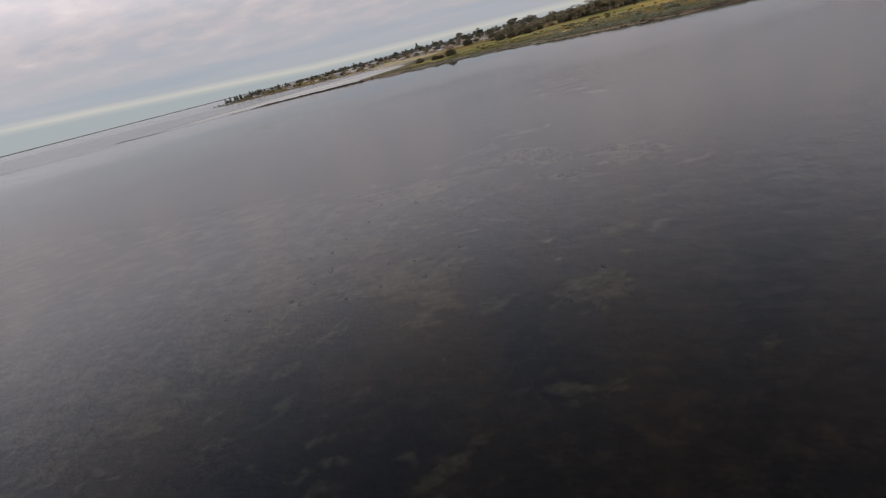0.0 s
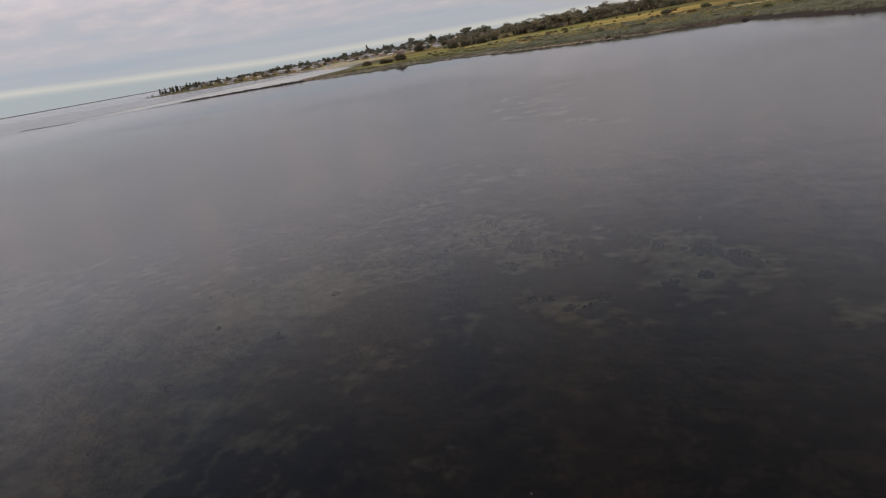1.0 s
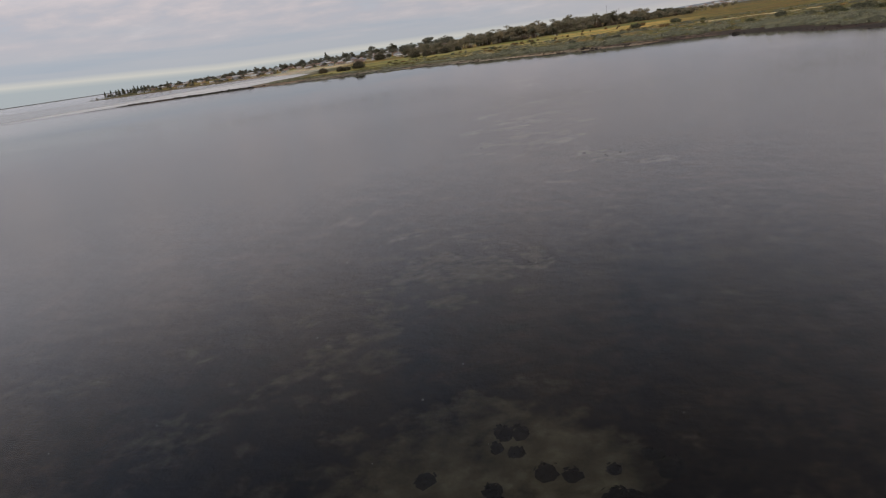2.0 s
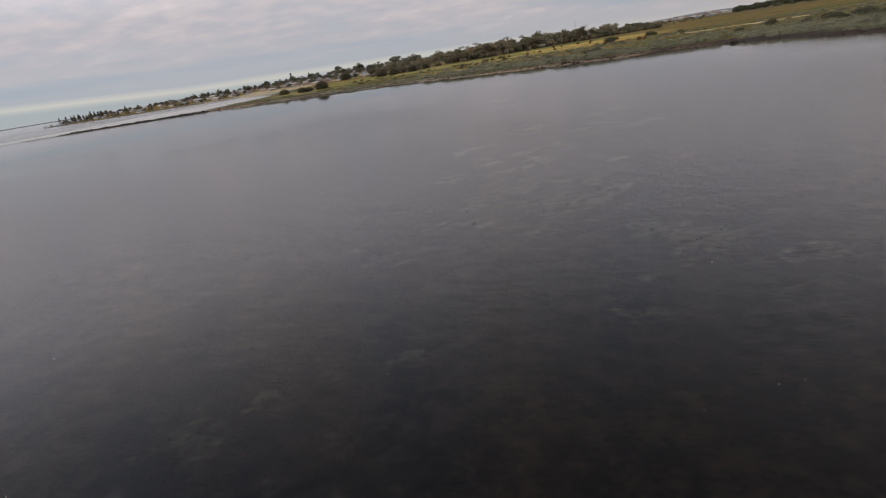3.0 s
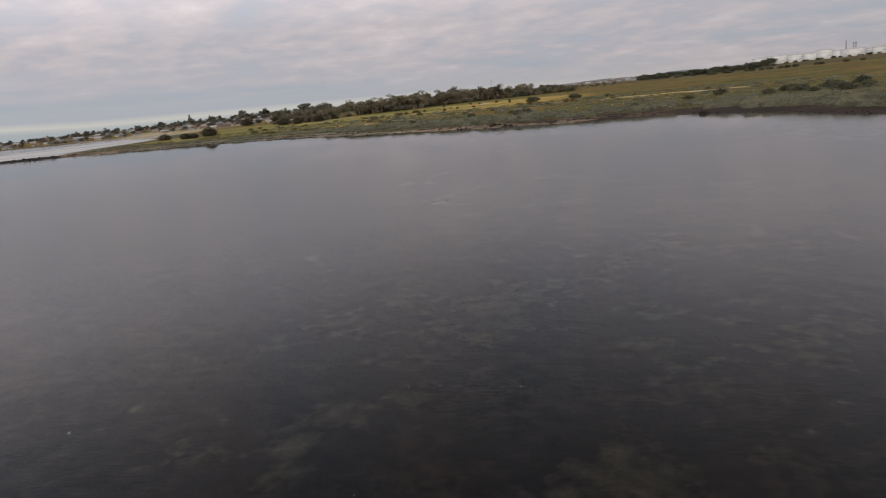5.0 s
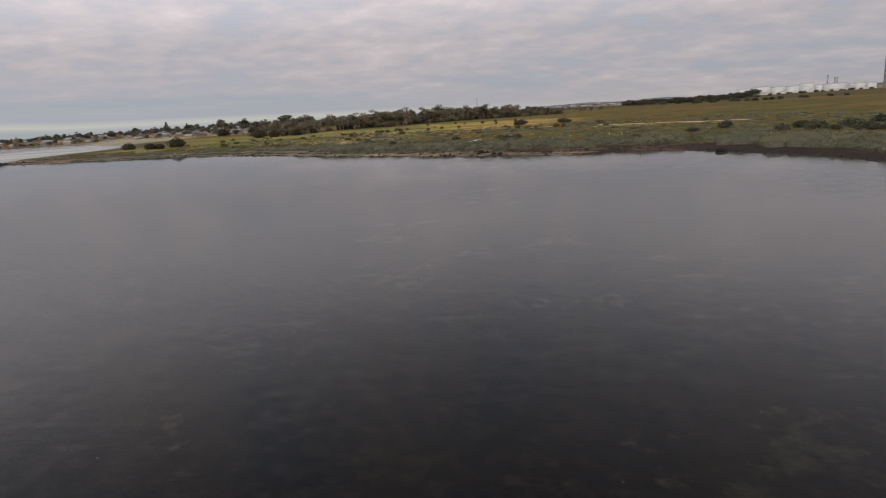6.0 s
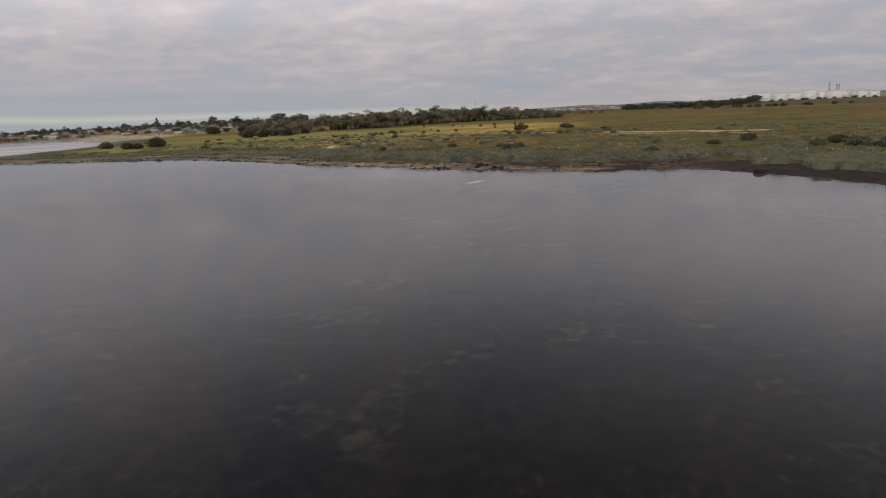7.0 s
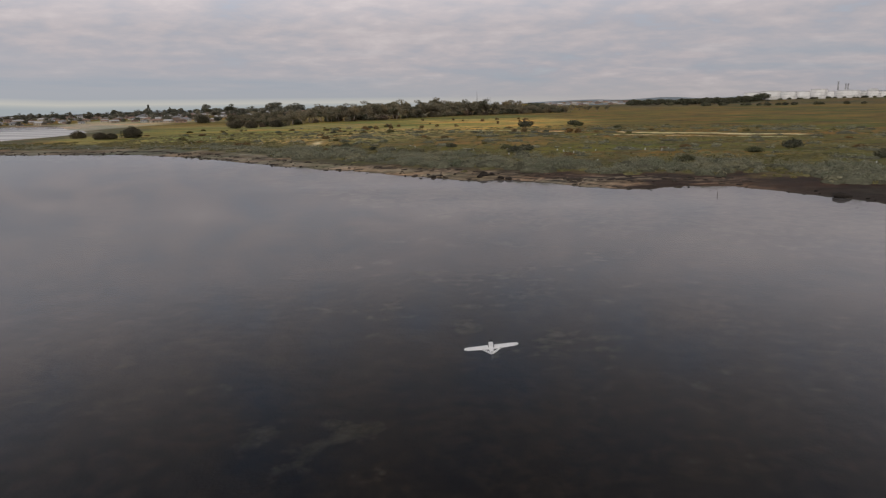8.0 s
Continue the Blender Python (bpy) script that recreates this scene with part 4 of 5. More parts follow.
def gum_tree(seed, height, spread, leaf_material, clumps=13, count=44, leaf=0.55, bole=0.38, name="gum_tree", puff=1.0):
    """A tapered trunk with limbs and a broken crown of leaf clumps at the limbs' ends."""
    rng = np.random.default_rng(seed)
    lean = Vector((*rng.normal(0, 0.12, 2), 1))
    pts, radii = limb(rng, (0, 0, -0.3), lean, height * 0.62, height * 0.026 + 0.05)
    pieces, centres, sizes = [tube(pts, radii, 7)], [], []
    for i in range(clumps):
        t = bole + (1 - bole) * (i + 0.5) / clumps
        k = min(int(t * 4), 3)
        base = pts[k].lerp(pts[k + 1], t * 4 - k)
        w = i * 2.4 + rng.uniform(-0.4, 0.4)
        out = spread * rng.uniform(0.45, 1.0) * (1.05 - 0.45 * t)
        rise = height * rng.uniform(0.10, 0.34)
        lp, lr = limb(rng, base, (math.cos(w) * out, math.sin(w) * out, rise), math.hypot(out, rise) * 0.9, radii[k + 1] * 0.55 + 0.02)
        pieces.append(tube(lp, lr, 5))
        size = spread * rng.uniform(0.28, 0.46) * puff
        centres.append(lp[-1])
        sizes.append((size, size, size * rng.uniform(0.30, 0.5)))
    trunk = mesh_of("trunk", *joined(pieces), BARK, True)
    crown = quad_mesh("crown", leaves(rng, [tuple(c) for c in centres], sizes, count, leaf), leaf_material)
    tree = new(name)
    part("trunk", trunk, BARK, tree)
    part("crown", crown, leaf_material, tree)
    return tree


def tiered_pine(seed, height, spread):
    """A straight trunk with whorls of drooping boughs that shorten to the top."""
    rng = np.random.default_rng(seed)
    trunk = [tube([(0, 0, -0.3), (0, 0, height * 0.5), (0, 0, height)], [height * 0.022, height * 0.014, 0.03], 7)]
    centres, sizes = [], []
    for i in range(15):
        t = 0.14 + 0.86 * i / 15
        r = spread * (1.02 - t) ** 0.8
        for k in range(6):
            w = 2 * math.pi * (k + 0.5 * (i % 2)) / 6 + rng.uniform(-0.2, 0.2)
            q = r * rng.uniform(0.75, 1.05)
            end = (math.cos(w) * q, math.sin(w) * q, height * t + 0.1 * q)
            trunk.append(tube([(0, 0, height * t), end], [0.06, 0.02], 4, False))
            centres.append((end[0] * 0.68, end[1] * 0.68, end[2]))
            sizes.append((0.42 * q + 0.15, 0.42 * q + 0.15, 0.3))
    tree = new("pine_tree")
    part("trunk", mesh_of("trunk", *joined(trunk), BARK), BARK, tree)
    part("crown", quad_mesh("crown", leaves(rng, centres, sizes, 14, 0.42), DARK_LEAF), DARK_LEAF, tree)
    return tree


def shrub(seed, width, height, leaf_material, clumps=9, count=70, leaf=0.3, name="shrub", puff=1.0):
    """A many-stemmed bush: short stems and an uneven dome of leaf clumps down to the ground."""
    rng = np.random.default_rng(seed)
    pieces, centres, sizes = [], [], []
    for i in range(clumps):
        w = i * 2.4 + rng.uniform(-0.5, 0.5)
        r = width * 0.5 * math.sqrt((i + 0.5) / clumps) * 0.75
        z = height * (0.72 - 0.5 * (r / (width * 0.5)) ** 2) * rng.uniform(0.8, 1.1)
        top = (math.cos(w) * r, math.sin(w) * r, z)
        pieces.append(tube([(math.cos(w) * 0.15, math.sin(w) * 0.15, -0.15), (top[0] * 0.6, top[1] * 0.6, z * 0.5), top], [0.06, 0.045, 0.02], 5))
        s = width * rng.uniform(0.2, 0.3) * puff
        centres.append((top[0], top[1], z * 0.75))
        sizes.append((s, s, max(height * 0.38, z * 0.62)))
    bush = new(name)
    part("woody_base", mesh_of("woody_base", *joined(pieces), BARK), BARK, bush)
    quad = leaves(rng, centres, sizes, count, leaf)
    quad[:, 2] = np.maximum(quad[:, 2], 0.0)
    part("foliage", quad_mesh("foliage", quad, leaf_material), leaf_material, bush)
    return bush


def planted(maker, label, category, group, places):
    """Sets makers' plants at places (x, y, turn, size), each a copy of one of them."""
    for i, (x, y, turn, size) in enumerate(places):
        proto = maker[i % len(maker)]
        z = ground_z(x, y) - 0.05
        m = pose(x, y, z, 0, 0, turn)
        if i < len(maker):
            ob = proto
            ob.matrix_basis = m
        else:
            ob = copy_thing(proto, m)
        ob.scale = (size, size, size)
        tagged(ob, label, category, group)


def distant_trees(name, protos, places, label):
    """Trees too far and too many to tell apart, joined into one object."""
    verts, faces, mats, base = [], [], [], 0
    used = []
    for i, (x, y, turn, size) in enumerate(places):
        m = pose(x, y, ground_z(x, y) - 0.05, 0, 0, turn) @ Matrix.Diagonal((size, size, size, 1))
        for ob in protos[i % len(protos)].children:
            co = np.empty(len(ob.data.vertices) * 3)
            ob.data.vertices.foreach_get("co", co)
            co = co.reshape(-1, 3) @ np.array(m.to_3x3()).T + np.array(m.translation)
            mat = ob.data.materials[0]
            if mat not in used:
                used.append(mat)
            verts.append(co)
            for p in ob.data.polygons:
                faces.append([base + v for v in p.vertices])
                mats.append(used.index(mat))
            base += len(co)
    me = bpy.data.meshes.new(name)
    me.from_pydata(np.concatenate(verts).tolist(), [], faces)
    for mat in used:
        me.materials.append(mat)
    me.polygons.foreach_set("material_index", mats)
    me.update()
    for proto in protos:
        if not proto.get("label"):
            for ob in list(proto.children) + [proto]:
                bpy.data.objects.remove(ob)
    tagged(new(name, me), label, "trees", kind="stuff")


rng = np.random.default_rng(5)
# The wood behind the dry field.
WOOD = []
EDGE = [(-205, 520), (-142, 440), (-138, 565), (-91, 590), (-37, 700), (23, 730), (90, 765)]


def edge_depth(x):
    xs, ys = [p[0] for p in EDGE], [p[1] for p in EDGE]
    return float(np.interp(x, xs, ys))


BACK = []
for i in range(260):
    x = rng.uniform(-205, 95)
    row = rng.random() ** 1.4
    y = edge_depth(x) + 6 + row * 95 + rng.uniform(-6, 6)
    tall = float(np.interp(x, [-205, -150, -115, -60, 20, 95], [0.55, 0.72, 1.0, 1.05, 0.85, 0.5]))
    (WOOD if row < 0.5 else BACK).append((x, y, rng.uniform(0, 360), tall * rng.uniform(0.68, 1.22) * (1.22 if rng.random() < 0.12 else 1.0)))
for i in range(18):
    y = rng.uniform(535, 610)
    WOOD.append((1 + rng.uniform(-0.325, -0.235) * (y - 24), y, rng.uniform(0, 360), rng.uniform(0.75, 1.05)))
gums = [gum_tree(20 + k, h, s, GUM_LEAF, 12, 100, 0.42, 0.54, puff=1.3) for k, (h, s) in enumerate([(13, 5.5), (15, 6.2), (11, 5.0), (14, 7.0), (12, 6.0), (16, 6.0)])]
planted(gums, "tall grey-green gum tree with a bare forked trunk", "tree", "gum trees of the wood", WOOD)
for i in range(26):
    BACK.append((rng.uniform(88, 150), rng.uniform(790, 980), rng.uniform(0, 360), rng.uniform(0.35, 0.6)))
distant_trees("wood_behind", gums, BACK, "grey-green gum trees deep in the wood")
UNDER = []
for i in range(120):
    x = rng.uniform(-205, 92)
    UNDER.append((x, edge_depth(x) + rng.uniform(-2, 22), rng.uniform(0, 360), rng.uniform(0.7, 1.6) * (0.7 if x < -150 else 1.0)))
unders = [shrub(50 + k, 7.0, 4.2, m, 9, 60, 0.42, "understorey_shrub") for k, m in enumerate((GUM_LEAF, DARK_LEAF, BROWN_LEAF, GUM_LEAF))]
planted(unders, "dense dark understorey shrub at the wood's edge", "shrub", "shrubs at the wood's edge", UNDER)

# Dark round bushes by the lagoon and in the marsh.
ROUND = [(-201, 328, 10, 1.05), (-179, 310, 80, 0.95), (-175, 313, 200, 0.8), (-170, 322, 140, 1.45), (-166, 440, 30, 1.6), (-152, 432, 130, 1.3), (-266, 612, 70, 2.2), (-140, 446, 20, 1.3)]
rounds = [shrub(70 + k, 5.8, 4.1, ROUND_LEAF, 14, 300, 0.17, "round_bush", 1.3) for k in range(3)]
planted(rounds, "dense dark green rounded bush on the marsh", "bush", "round bushes", ROUND)
SHRUBS = [(-18, 194), (-22, 195), (-12, 186), (-10, 212), (6, 201), (8, 190), (11, 195), (-43, 221), (-33, 211), (46, 370), (47, 357), (25, 296), (20, 360), (59, 320), (-73, 328), (-70, 339), (-67, 350), (-58, 400), (-66, 387), (63, 178), (76, 188), (45, 151), (42, 160), (80, 158), (86, 152), (87, 146), (93, 151), (92, 141), (89, 166), (98, 158), (103, 150), (96, 138), (112, 170)]
PLACES = [(x, y, rng.uniform(0, 360), rng.uniform(0.55, 1.0) * (1.35 if x > 75 else 1.0) * ((2.3 if x > 0 else 0.9) if y > 325 else 1.15)) for x, y in SHRUBS]
darks = [shrub(80 + k, 3.6, 1.8, m, 9, 110, 0.17, "marsh_shrub", 1.15) for k, m in enumerate((DARK_LEAF, BUSH_LEAF, DARK_LEAF))]
planted(darks, "low dark green shrub among grey saltbush", "shrub", "shrubs of the marsh", PLACES)
SPARSE = []
while len(SPARSE) < 55:
    x, y = rng.uniform(-70, 125), rng.uniform(150, 350)
    if shore_distance(np.array([x]), np.array([y]))[0] > 24 and track_distance(x, y) > 5:
        SPARSE.append((x, y, rng.uniform(0, 360), rng.uniform(0.3, 0.8)))
while len(SPARSE) < 135:
    x, y = rng.uniform(-175, -40), rng.uniform(205, 400)
    if shore_distance(np.array([x]), np.array([y]))[0] > 22:
        SPARSE.append((x, y, rng.uniform(0, 360), rng.uniform(0.3, 1.0)))
smalls = [shrub(84 + k, 3.6, 1.5, m, 9, 100, 0.16, "low_shrub") for k, m in enumerate((GREEN_LEAF, SALT_LEAF, RUST_LEAF))]
planted(smalls, "small dull green or rusty shrub on the marsh", "shrub", "small shrubs of the marsh", SPARSE)
DRY = [(rng.uniform(-70, 30), rng.uniform(360, 520), rng.uniform(0, 360), rng.uniform(0.5, 1.2)) for _ in range(26)] + [(12, 300, 0, 0.9), (16, 296, 90, 1.1), (34, 290, 40, 1.2), (37, 287, 10, 1.1), (21, 300, 200, 0.8)]
dries = [shrub(90 + k, 2.6, 1.9, RUST_LEAF, 7, 40, 0.2, "dry_shrub") for k in range(2)]
planted(dries, "sparse brown dry shrub in yellow grass", "shrub", "dry shrubs of the field", DRY)

# Trees round the town across the lagoon.
def town_shore(x):
    """How far north the lagoon's far bank lies."""
    return float(np.interp(x, [-790, -720, -640, -560, -500, -440, -375, -330, -200], [716, 704, 684, 666, 668, 684, 676, 650, 600]))


TOWN_TREES = []
for i in range(150):
    x = rng.uniform(-830, -215)
    y = town_shore(x) + (18 + 12 * rng.random() if i % 5 == 0 else 30 + 260 * rng.random())
    low_ = float(np.interp(x, [-830, -760, -600, -300], [0.4, 0.55, 0.75, 1.0]))
    TOWN_TREES.append((x, y, rng.uniform(0, 360), rng.uniform(0.55, 1.1) * low_ * (0.7 if y < town_shore(x) + 60 else 1.0)))
for x, y, s in ((-388, 891, 1.3), (-357, 904, 1.35), (-340, 860, 1.2), (-300, 830, 1.2), (-262, 800, 1.3), (-240, 760, 1.2), (-225, 700, 1.1), (-268, 880, 1.5), (-205, 660, 1.1), (-210, 600, 0.9), (-290, 900, 1.7), (-255, 890, 1.7)):
    TOWN_TREES.append((x, y, rng.uniform(0, 360), s))
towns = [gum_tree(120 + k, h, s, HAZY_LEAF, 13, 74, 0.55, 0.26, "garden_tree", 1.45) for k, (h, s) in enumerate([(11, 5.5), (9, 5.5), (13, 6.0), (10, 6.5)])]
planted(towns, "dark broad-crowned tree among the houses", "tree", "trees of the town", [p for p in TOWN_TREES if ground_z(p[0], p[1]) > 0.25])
umbrellas = [gum_tree(150 + k, 14, 5.0, DARK_LEAF, 10, 70, 0.5, 0.8, "umbrella_pine", 1.3) for k in range(2)]
planted(umbrellas, "tall umbrella pine standing over the houses", "tree", "umbrella pines", [(-327, 762, 0, 1.0), (-303, 772, 70, 1.02), (-356, 800, 30, 0.85)])
COVER = []
for i in range(430):
    t = rng.random()
    x = -150 - 720 * t
    COVER.append((x, 800 - 20 * t + 420 * rng.random() ** 1.5 + (140 if x > -300 else 0), rng.uniform(0, 360), (0.35 + 0.6 * rng.random() ** 1.3) * (0.6 if x < -620 else 1.0)))
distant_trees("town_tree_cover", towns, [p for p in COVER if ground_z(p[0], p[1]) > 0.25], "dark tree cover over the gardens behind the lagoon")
PINES = [(-475, 904, 0, 1.0), (-432, 880, 40, 0.8), (-655, 722, 10, 0.75)]
PINES += [(-782 + 7 * k + rng.uniform(-2, 2), 748 + rng.uniform(-4, 10), rng.uniform(0, 90), rng.uniform(0.42, 0.62)) for k in range(9)]
PINES += [(-800 + 6 * k + rng.uniform(-3, 3), 752 + rng.uniform(-6, 16), rng.uniform(0, 90), rng.uniform(0.45, 0.75)) for k in range(14)]
PINES += [(rng.uniform(-740, -500), rng.uniform(700, 760), 0, rng.uniform(0.35, 0.55)) for k in range(6)]
planted([tiered_pine(140, 17, 5.0), tiered_pine(141, 16, 4.6)], "dark tiered pine standing above the houses", "tree", "pines of the town", PINES)

# Far belt of trees behind the marsh.
FAR_BUSHES = [(337, 1255, 1.8), (347, 1192, 1.0), (333, 1041, 1.6), (367, 1064, 2.0), (376, 1009, 1.0), (378, 994, 1.0), (382, 968, 0.9), (385, 949, 1.1), (414, 981, 0.9), (416, 964, 1.0), (419, 944, 1.1), (451, 946, 1.3), (452, 937, 0.8), (480, 930, 1.0), (500, 925, 0.8)]
FAR_BUSHES += [(505 + 9 * k + rng.uniform(-5, 5), 1222 - 2.6 * k + rng.uniform(-8, 8), rng.uniform(0.5, 1.0)) for k in range(28)]
BELT = []
for i in range(420):
    t = rng.random()
    x, y = 85 + 640 * t, 1180 + 260 * (1 - t) + rng.uniform(0, 80)
    if 85 < x < 292:
        y = rng.uniform(770, 980)
        x = rng.uniform(55, 0.112 * y)
    small = float(np.interp(x / y, [0.07, 0.112], [0.85, 0.4])) if y < 1000 else 1.0
    BELT.append((x, y, rng.uniform(0, 360), small * rng.uniform(0.55, 1.4)))
BELT = [p for p in BELT if p[0] < 0.405 * p[1]]
belts = [gum_tree(160 + k, h, s, DARK_LEAF, 12, 44, 0.75, 0.18, puff=1.25) for k, (h, s) in enumerate([(11, 6.5), (12, 7.5), (9, 6.5)])]
distant_trees("far_tree_belt", belts, BELT, "dark shelter belt of gum trees far behind the marsh")
CLUMPS = [(x, y, rng.uniform(0, 360), k) for x, y, k in FAR_BUSHES]
clump = [shrub(180, 9.0, 4.5, DARK_LEAF, 9, 50, 0.6, "far_bush")]
planted(clump, "dark isolated bush far out on the marsh", "bush", "far bushes", CLUMPS)


# ---- low growth, past counting ----
def scatter(g, count, zone, seed, patchy=0.6, base=0.75):
    """Points of the bank between its bare foot and a ragged line inland."""
    kept = []
    while sum(len(k) for k in kept) < count:
        x = g.uniform(zone[0], zone[1], 4000)
        y = g.uniform(zone[2], zone[3], 4000)
        d = shore_distance(x, y)
        wild = waves(x, y, 18.0, seed, 3)
        bare = np.where(x > 0, 13.5 - 4.5 * np.clip((x - 52) / 18, 0, 1), np.where(x > -60, 12.0, 16.0)) + 2.5 * waves(x, y, 14.0, 13) + 1.2 * waves(x, y, 5.0, 18, 2)
        ok = (track_distance(x, y) > 3.0) & (d > bare) & (d < zone[4] + 14 * wild) & (g.random(4000) < np.clip(base + patchy * wild, 0.0, 1))
        kept.append(np.stack([x[ok], y[ok], land_height(x[ok], y[ok])], -1))
    return np.concatenate(kept)[:count]


def mounds(name, g, centres, size, height, material, label, per, leaf, leaf_material, category="scrub"):
    """Low uneven hummocks with loose sprigs standing out of them."""
    low = 0.48 if per > 5 else 1.0
    count, sides, rings = len(centres), 8, ((1.0, 0.0), (0.86, 0.42), (0.55, 0.8))
    k = np.clip(g.lognormal(-0.1, 0.4, (count, 1)), 0.4, 2.2)
    r, h = size * k, height * k * g.uniform(0.75, 1.25, (count, 1))
    turn = g.uniform(0, 6.28, (count, 1))
    ang = turn + np.arange(sides) * 2 * math.pi / sides
    verts = []
    for out, up_ in rings:
        wob = out * g.uniform(0.72, 1.28, (count, sides))
        verts.append(np.stack([centres[:, :1] + r * wob * np.cos(ang), centres[:, 1:2] + r * wob * np.sin(ang), centres[:, 2:3] + low * h * up_ * g.uniform(0.75, 1.25, (count, sides)) - (0.12 if up_ == 0 else 0)], -1))
    top = np.stack([centres[:, 0], centres[:, 1], centres[:, 2] + low * h[:, 0]], -1)[:, None]
    co = np.concatenate(verts + [top], 1)
    n = 3 * sides + 1
    pattern = [(ring * sides + i, ring * sides + (i + 1) % sides, (ring + 1) * sides + (i + 1) % sides, (ring + 1) * sides + i) for ring in (0, 1) for i in range(sides)]
    caps = [(2 * sides + i, 2 * sides + (i + 1) % sides, 3 * sides) for i in range(sides)]
    faces = [[b * n + v for v in f] for b in range(count) for f in pattern + caps]
    hum = co.reshape(-1, 3)
    me_mats = [0] * len(faces)
    if per:
        c = centres.copy()
        c[:, 2] += h[:, 0] * 0.55
        quad = leaves(g, c, np.concatenate([r * 0.95, r * 0.95, h * 0.62], 1), per, leaf, 0.5, 0.3)
        m = len(quad) // 4
        faces += (np.arange(4 * m).reshape(m, 4) + len(hum)).tolist()
        me_mats += [1] * m
        hum = np.concatenate([hum, quad.reshape(-1, 3)])
    me = mesh_of(name, hum.tolist(), faces, material, True)
    me.materials.append(leaf_material)
    me.polygons.foreach_set("material_index", me_mats)
    tagged(new(name, me), label, category, kind="stuff")


g = np.random.default_rng(31)
mounds("saltbush_scrub", g, scatter(g, 2900, (-70, 112, 60, 215, 27), 31, 1.5, 0.5), 1.08, 1.0, SALTBUSH, "grey-green saltbush scrub along the shore bank", 130, 0.095, SALT_LEAF)
mounds("shore_scrub", g, scatter(g, 1500, (-215, -50, 165, 290, 22), 32), 0.85, 0.5, SALTBUSH, "grey-green saltbush scrub along the lagoon spit", 26, 0.17, SALT_LEAF)
mounds("bank_grass", g, scatter(g, 2600, (-215, 112, 60, 290, 48), 35), 0.8, 0.34, TUSSOCK, "olive green rank grass among the saltbush", 40, 0.12, GREEN_LEAF)
mounds("marsh_saltbush", g, scatter(g, 380, (-90, 145, 120, 330, 190), 36, 2.6, -1.15), 1.5, 0.8, SALTBUSH, "scattered patches of grey saltbush out on the marsh", 40, 0.18, SALT_LEAF)
mounds("marsh_tussocks", g, scatter(g, 5200, (-160, 140, 100, 360, 220), 33), 0.8, 0.16, TUSSOCK, "green and brown tussocks over the salt marsh", 3, 0.16, GREEN_LEAF)
mounds("dry_tussocks", g, scatter(g, 1800, (-170, 160, 150, 350, 280), 34, 1.4, 0.2), 0.8, 0.18, TUSSOCK, "rusty dry tussocks over the salt marsh", 6, 0.16, RUST_LEAF)
wx_, wy_ = g.uniform(-215, 46, 60000), g.uniform(110, 262, 60000)
wd_ = shore_distance(wx_, wy_)
line_ = np.minimum(np.abs(wd_ - 1.0 - 0.8 * waves(wx_, wy_, 9.0, 19, 2)), np.abs(wd_ - 6.6 - 1.6 * waves(wx_, wy_, 12.0, 20, 2)) * 0.8)
line_ = np.where(wx_ > -20, np.minimum(line_, np.abs(wd_ - 9.6 - 1.2 * waves(wx_, wy_, 9.0, 22, 2))), line_)
keep_ = (wd_ > -0.6) & (wd_ < 12) & (g.random(60000) < np.exp(-(line_ / 0.9) ** 2) * np.clip(0.35 + 0.9 * waves(wx_, wy_, 11.0, 21, 3), 0, 1))
heaps = np.stack([wx_[keep_], wy_[keep_], np.maximum(land_height(wx_[keep_], wy_[keep_]), -0.05)], -1)[:1900]
mounds("beach_wrack", g, heaps, 0.45, 0.11, WRACK, "dark heaps of dead seagrass along the water's edge", 0, 0.1, WRACK, "seagrass wrack")


# Dark clumps of weed standing on the sandy clearings.
tx_, ty_ = g.uniform(-16, 44, 40000), g.uniform(-164, 66, 40000)
lie_ = bed_tone(tx_, ty_)
ok_ = (shore_distance(tx_, ty_) < -12) & (lie_ > 0.0) & (g.random(40000) < 0.05 * np.exp(-((lie_ - 0.25) / 0.3) ** 2))
tufts_ = np.stack([tx_[ok_], ty_[ok_], land_height(tx_[ok_], ty_[ok_])], -1)[:2500]
mounds("seaweed_tufts", g, tufts_, 0.19, 0.14, WEED, "dark brown seaweed tufts growing on the shallow bay floor", 14, 0.09, WEED, "seaweed")
cx_, cy_ = g.uniform(12, 34, 9000), g.uniform(-119, -99, 9000)
ok_ = (bed_tone(cx_, cy_) > -0.05) & (g.random(9000) < 0.34 * np.clip(1.6 * waves(cx_, cy_, 3.6, 68, 2) - 0.25, 0, 1))
clumps_ = np.stack([cx_[ok_], cy_[ok_], land_height(cx_[ok_], cy_[ok_])], -1)[:320]
mounds("weed_clumps", g, clumps_, 0.36, 0.2, WEED, "dark ragged weed clumps on the sandy shoal", 36, 0.11, WEED, "seaweed")
sx_, sy_ = g.uniform(-15, 62, 420), g.uniform(-175, 15, 420)
SHELL = plain("bleached_shell", (0.5, 0.48, 0.44), (0.75, 0.73, 0.68), 9.0, 0.6, bump=0.2, depth=0.01)
mounds("shells", g, np.stack([sx_, sy_, land_height(sx_, sy_) + 0.02], -1), 0.02, 0.02, SHELL, "scattered bleached shells on the weedy bay floor", 0, 0.1, SHELL, "shells")


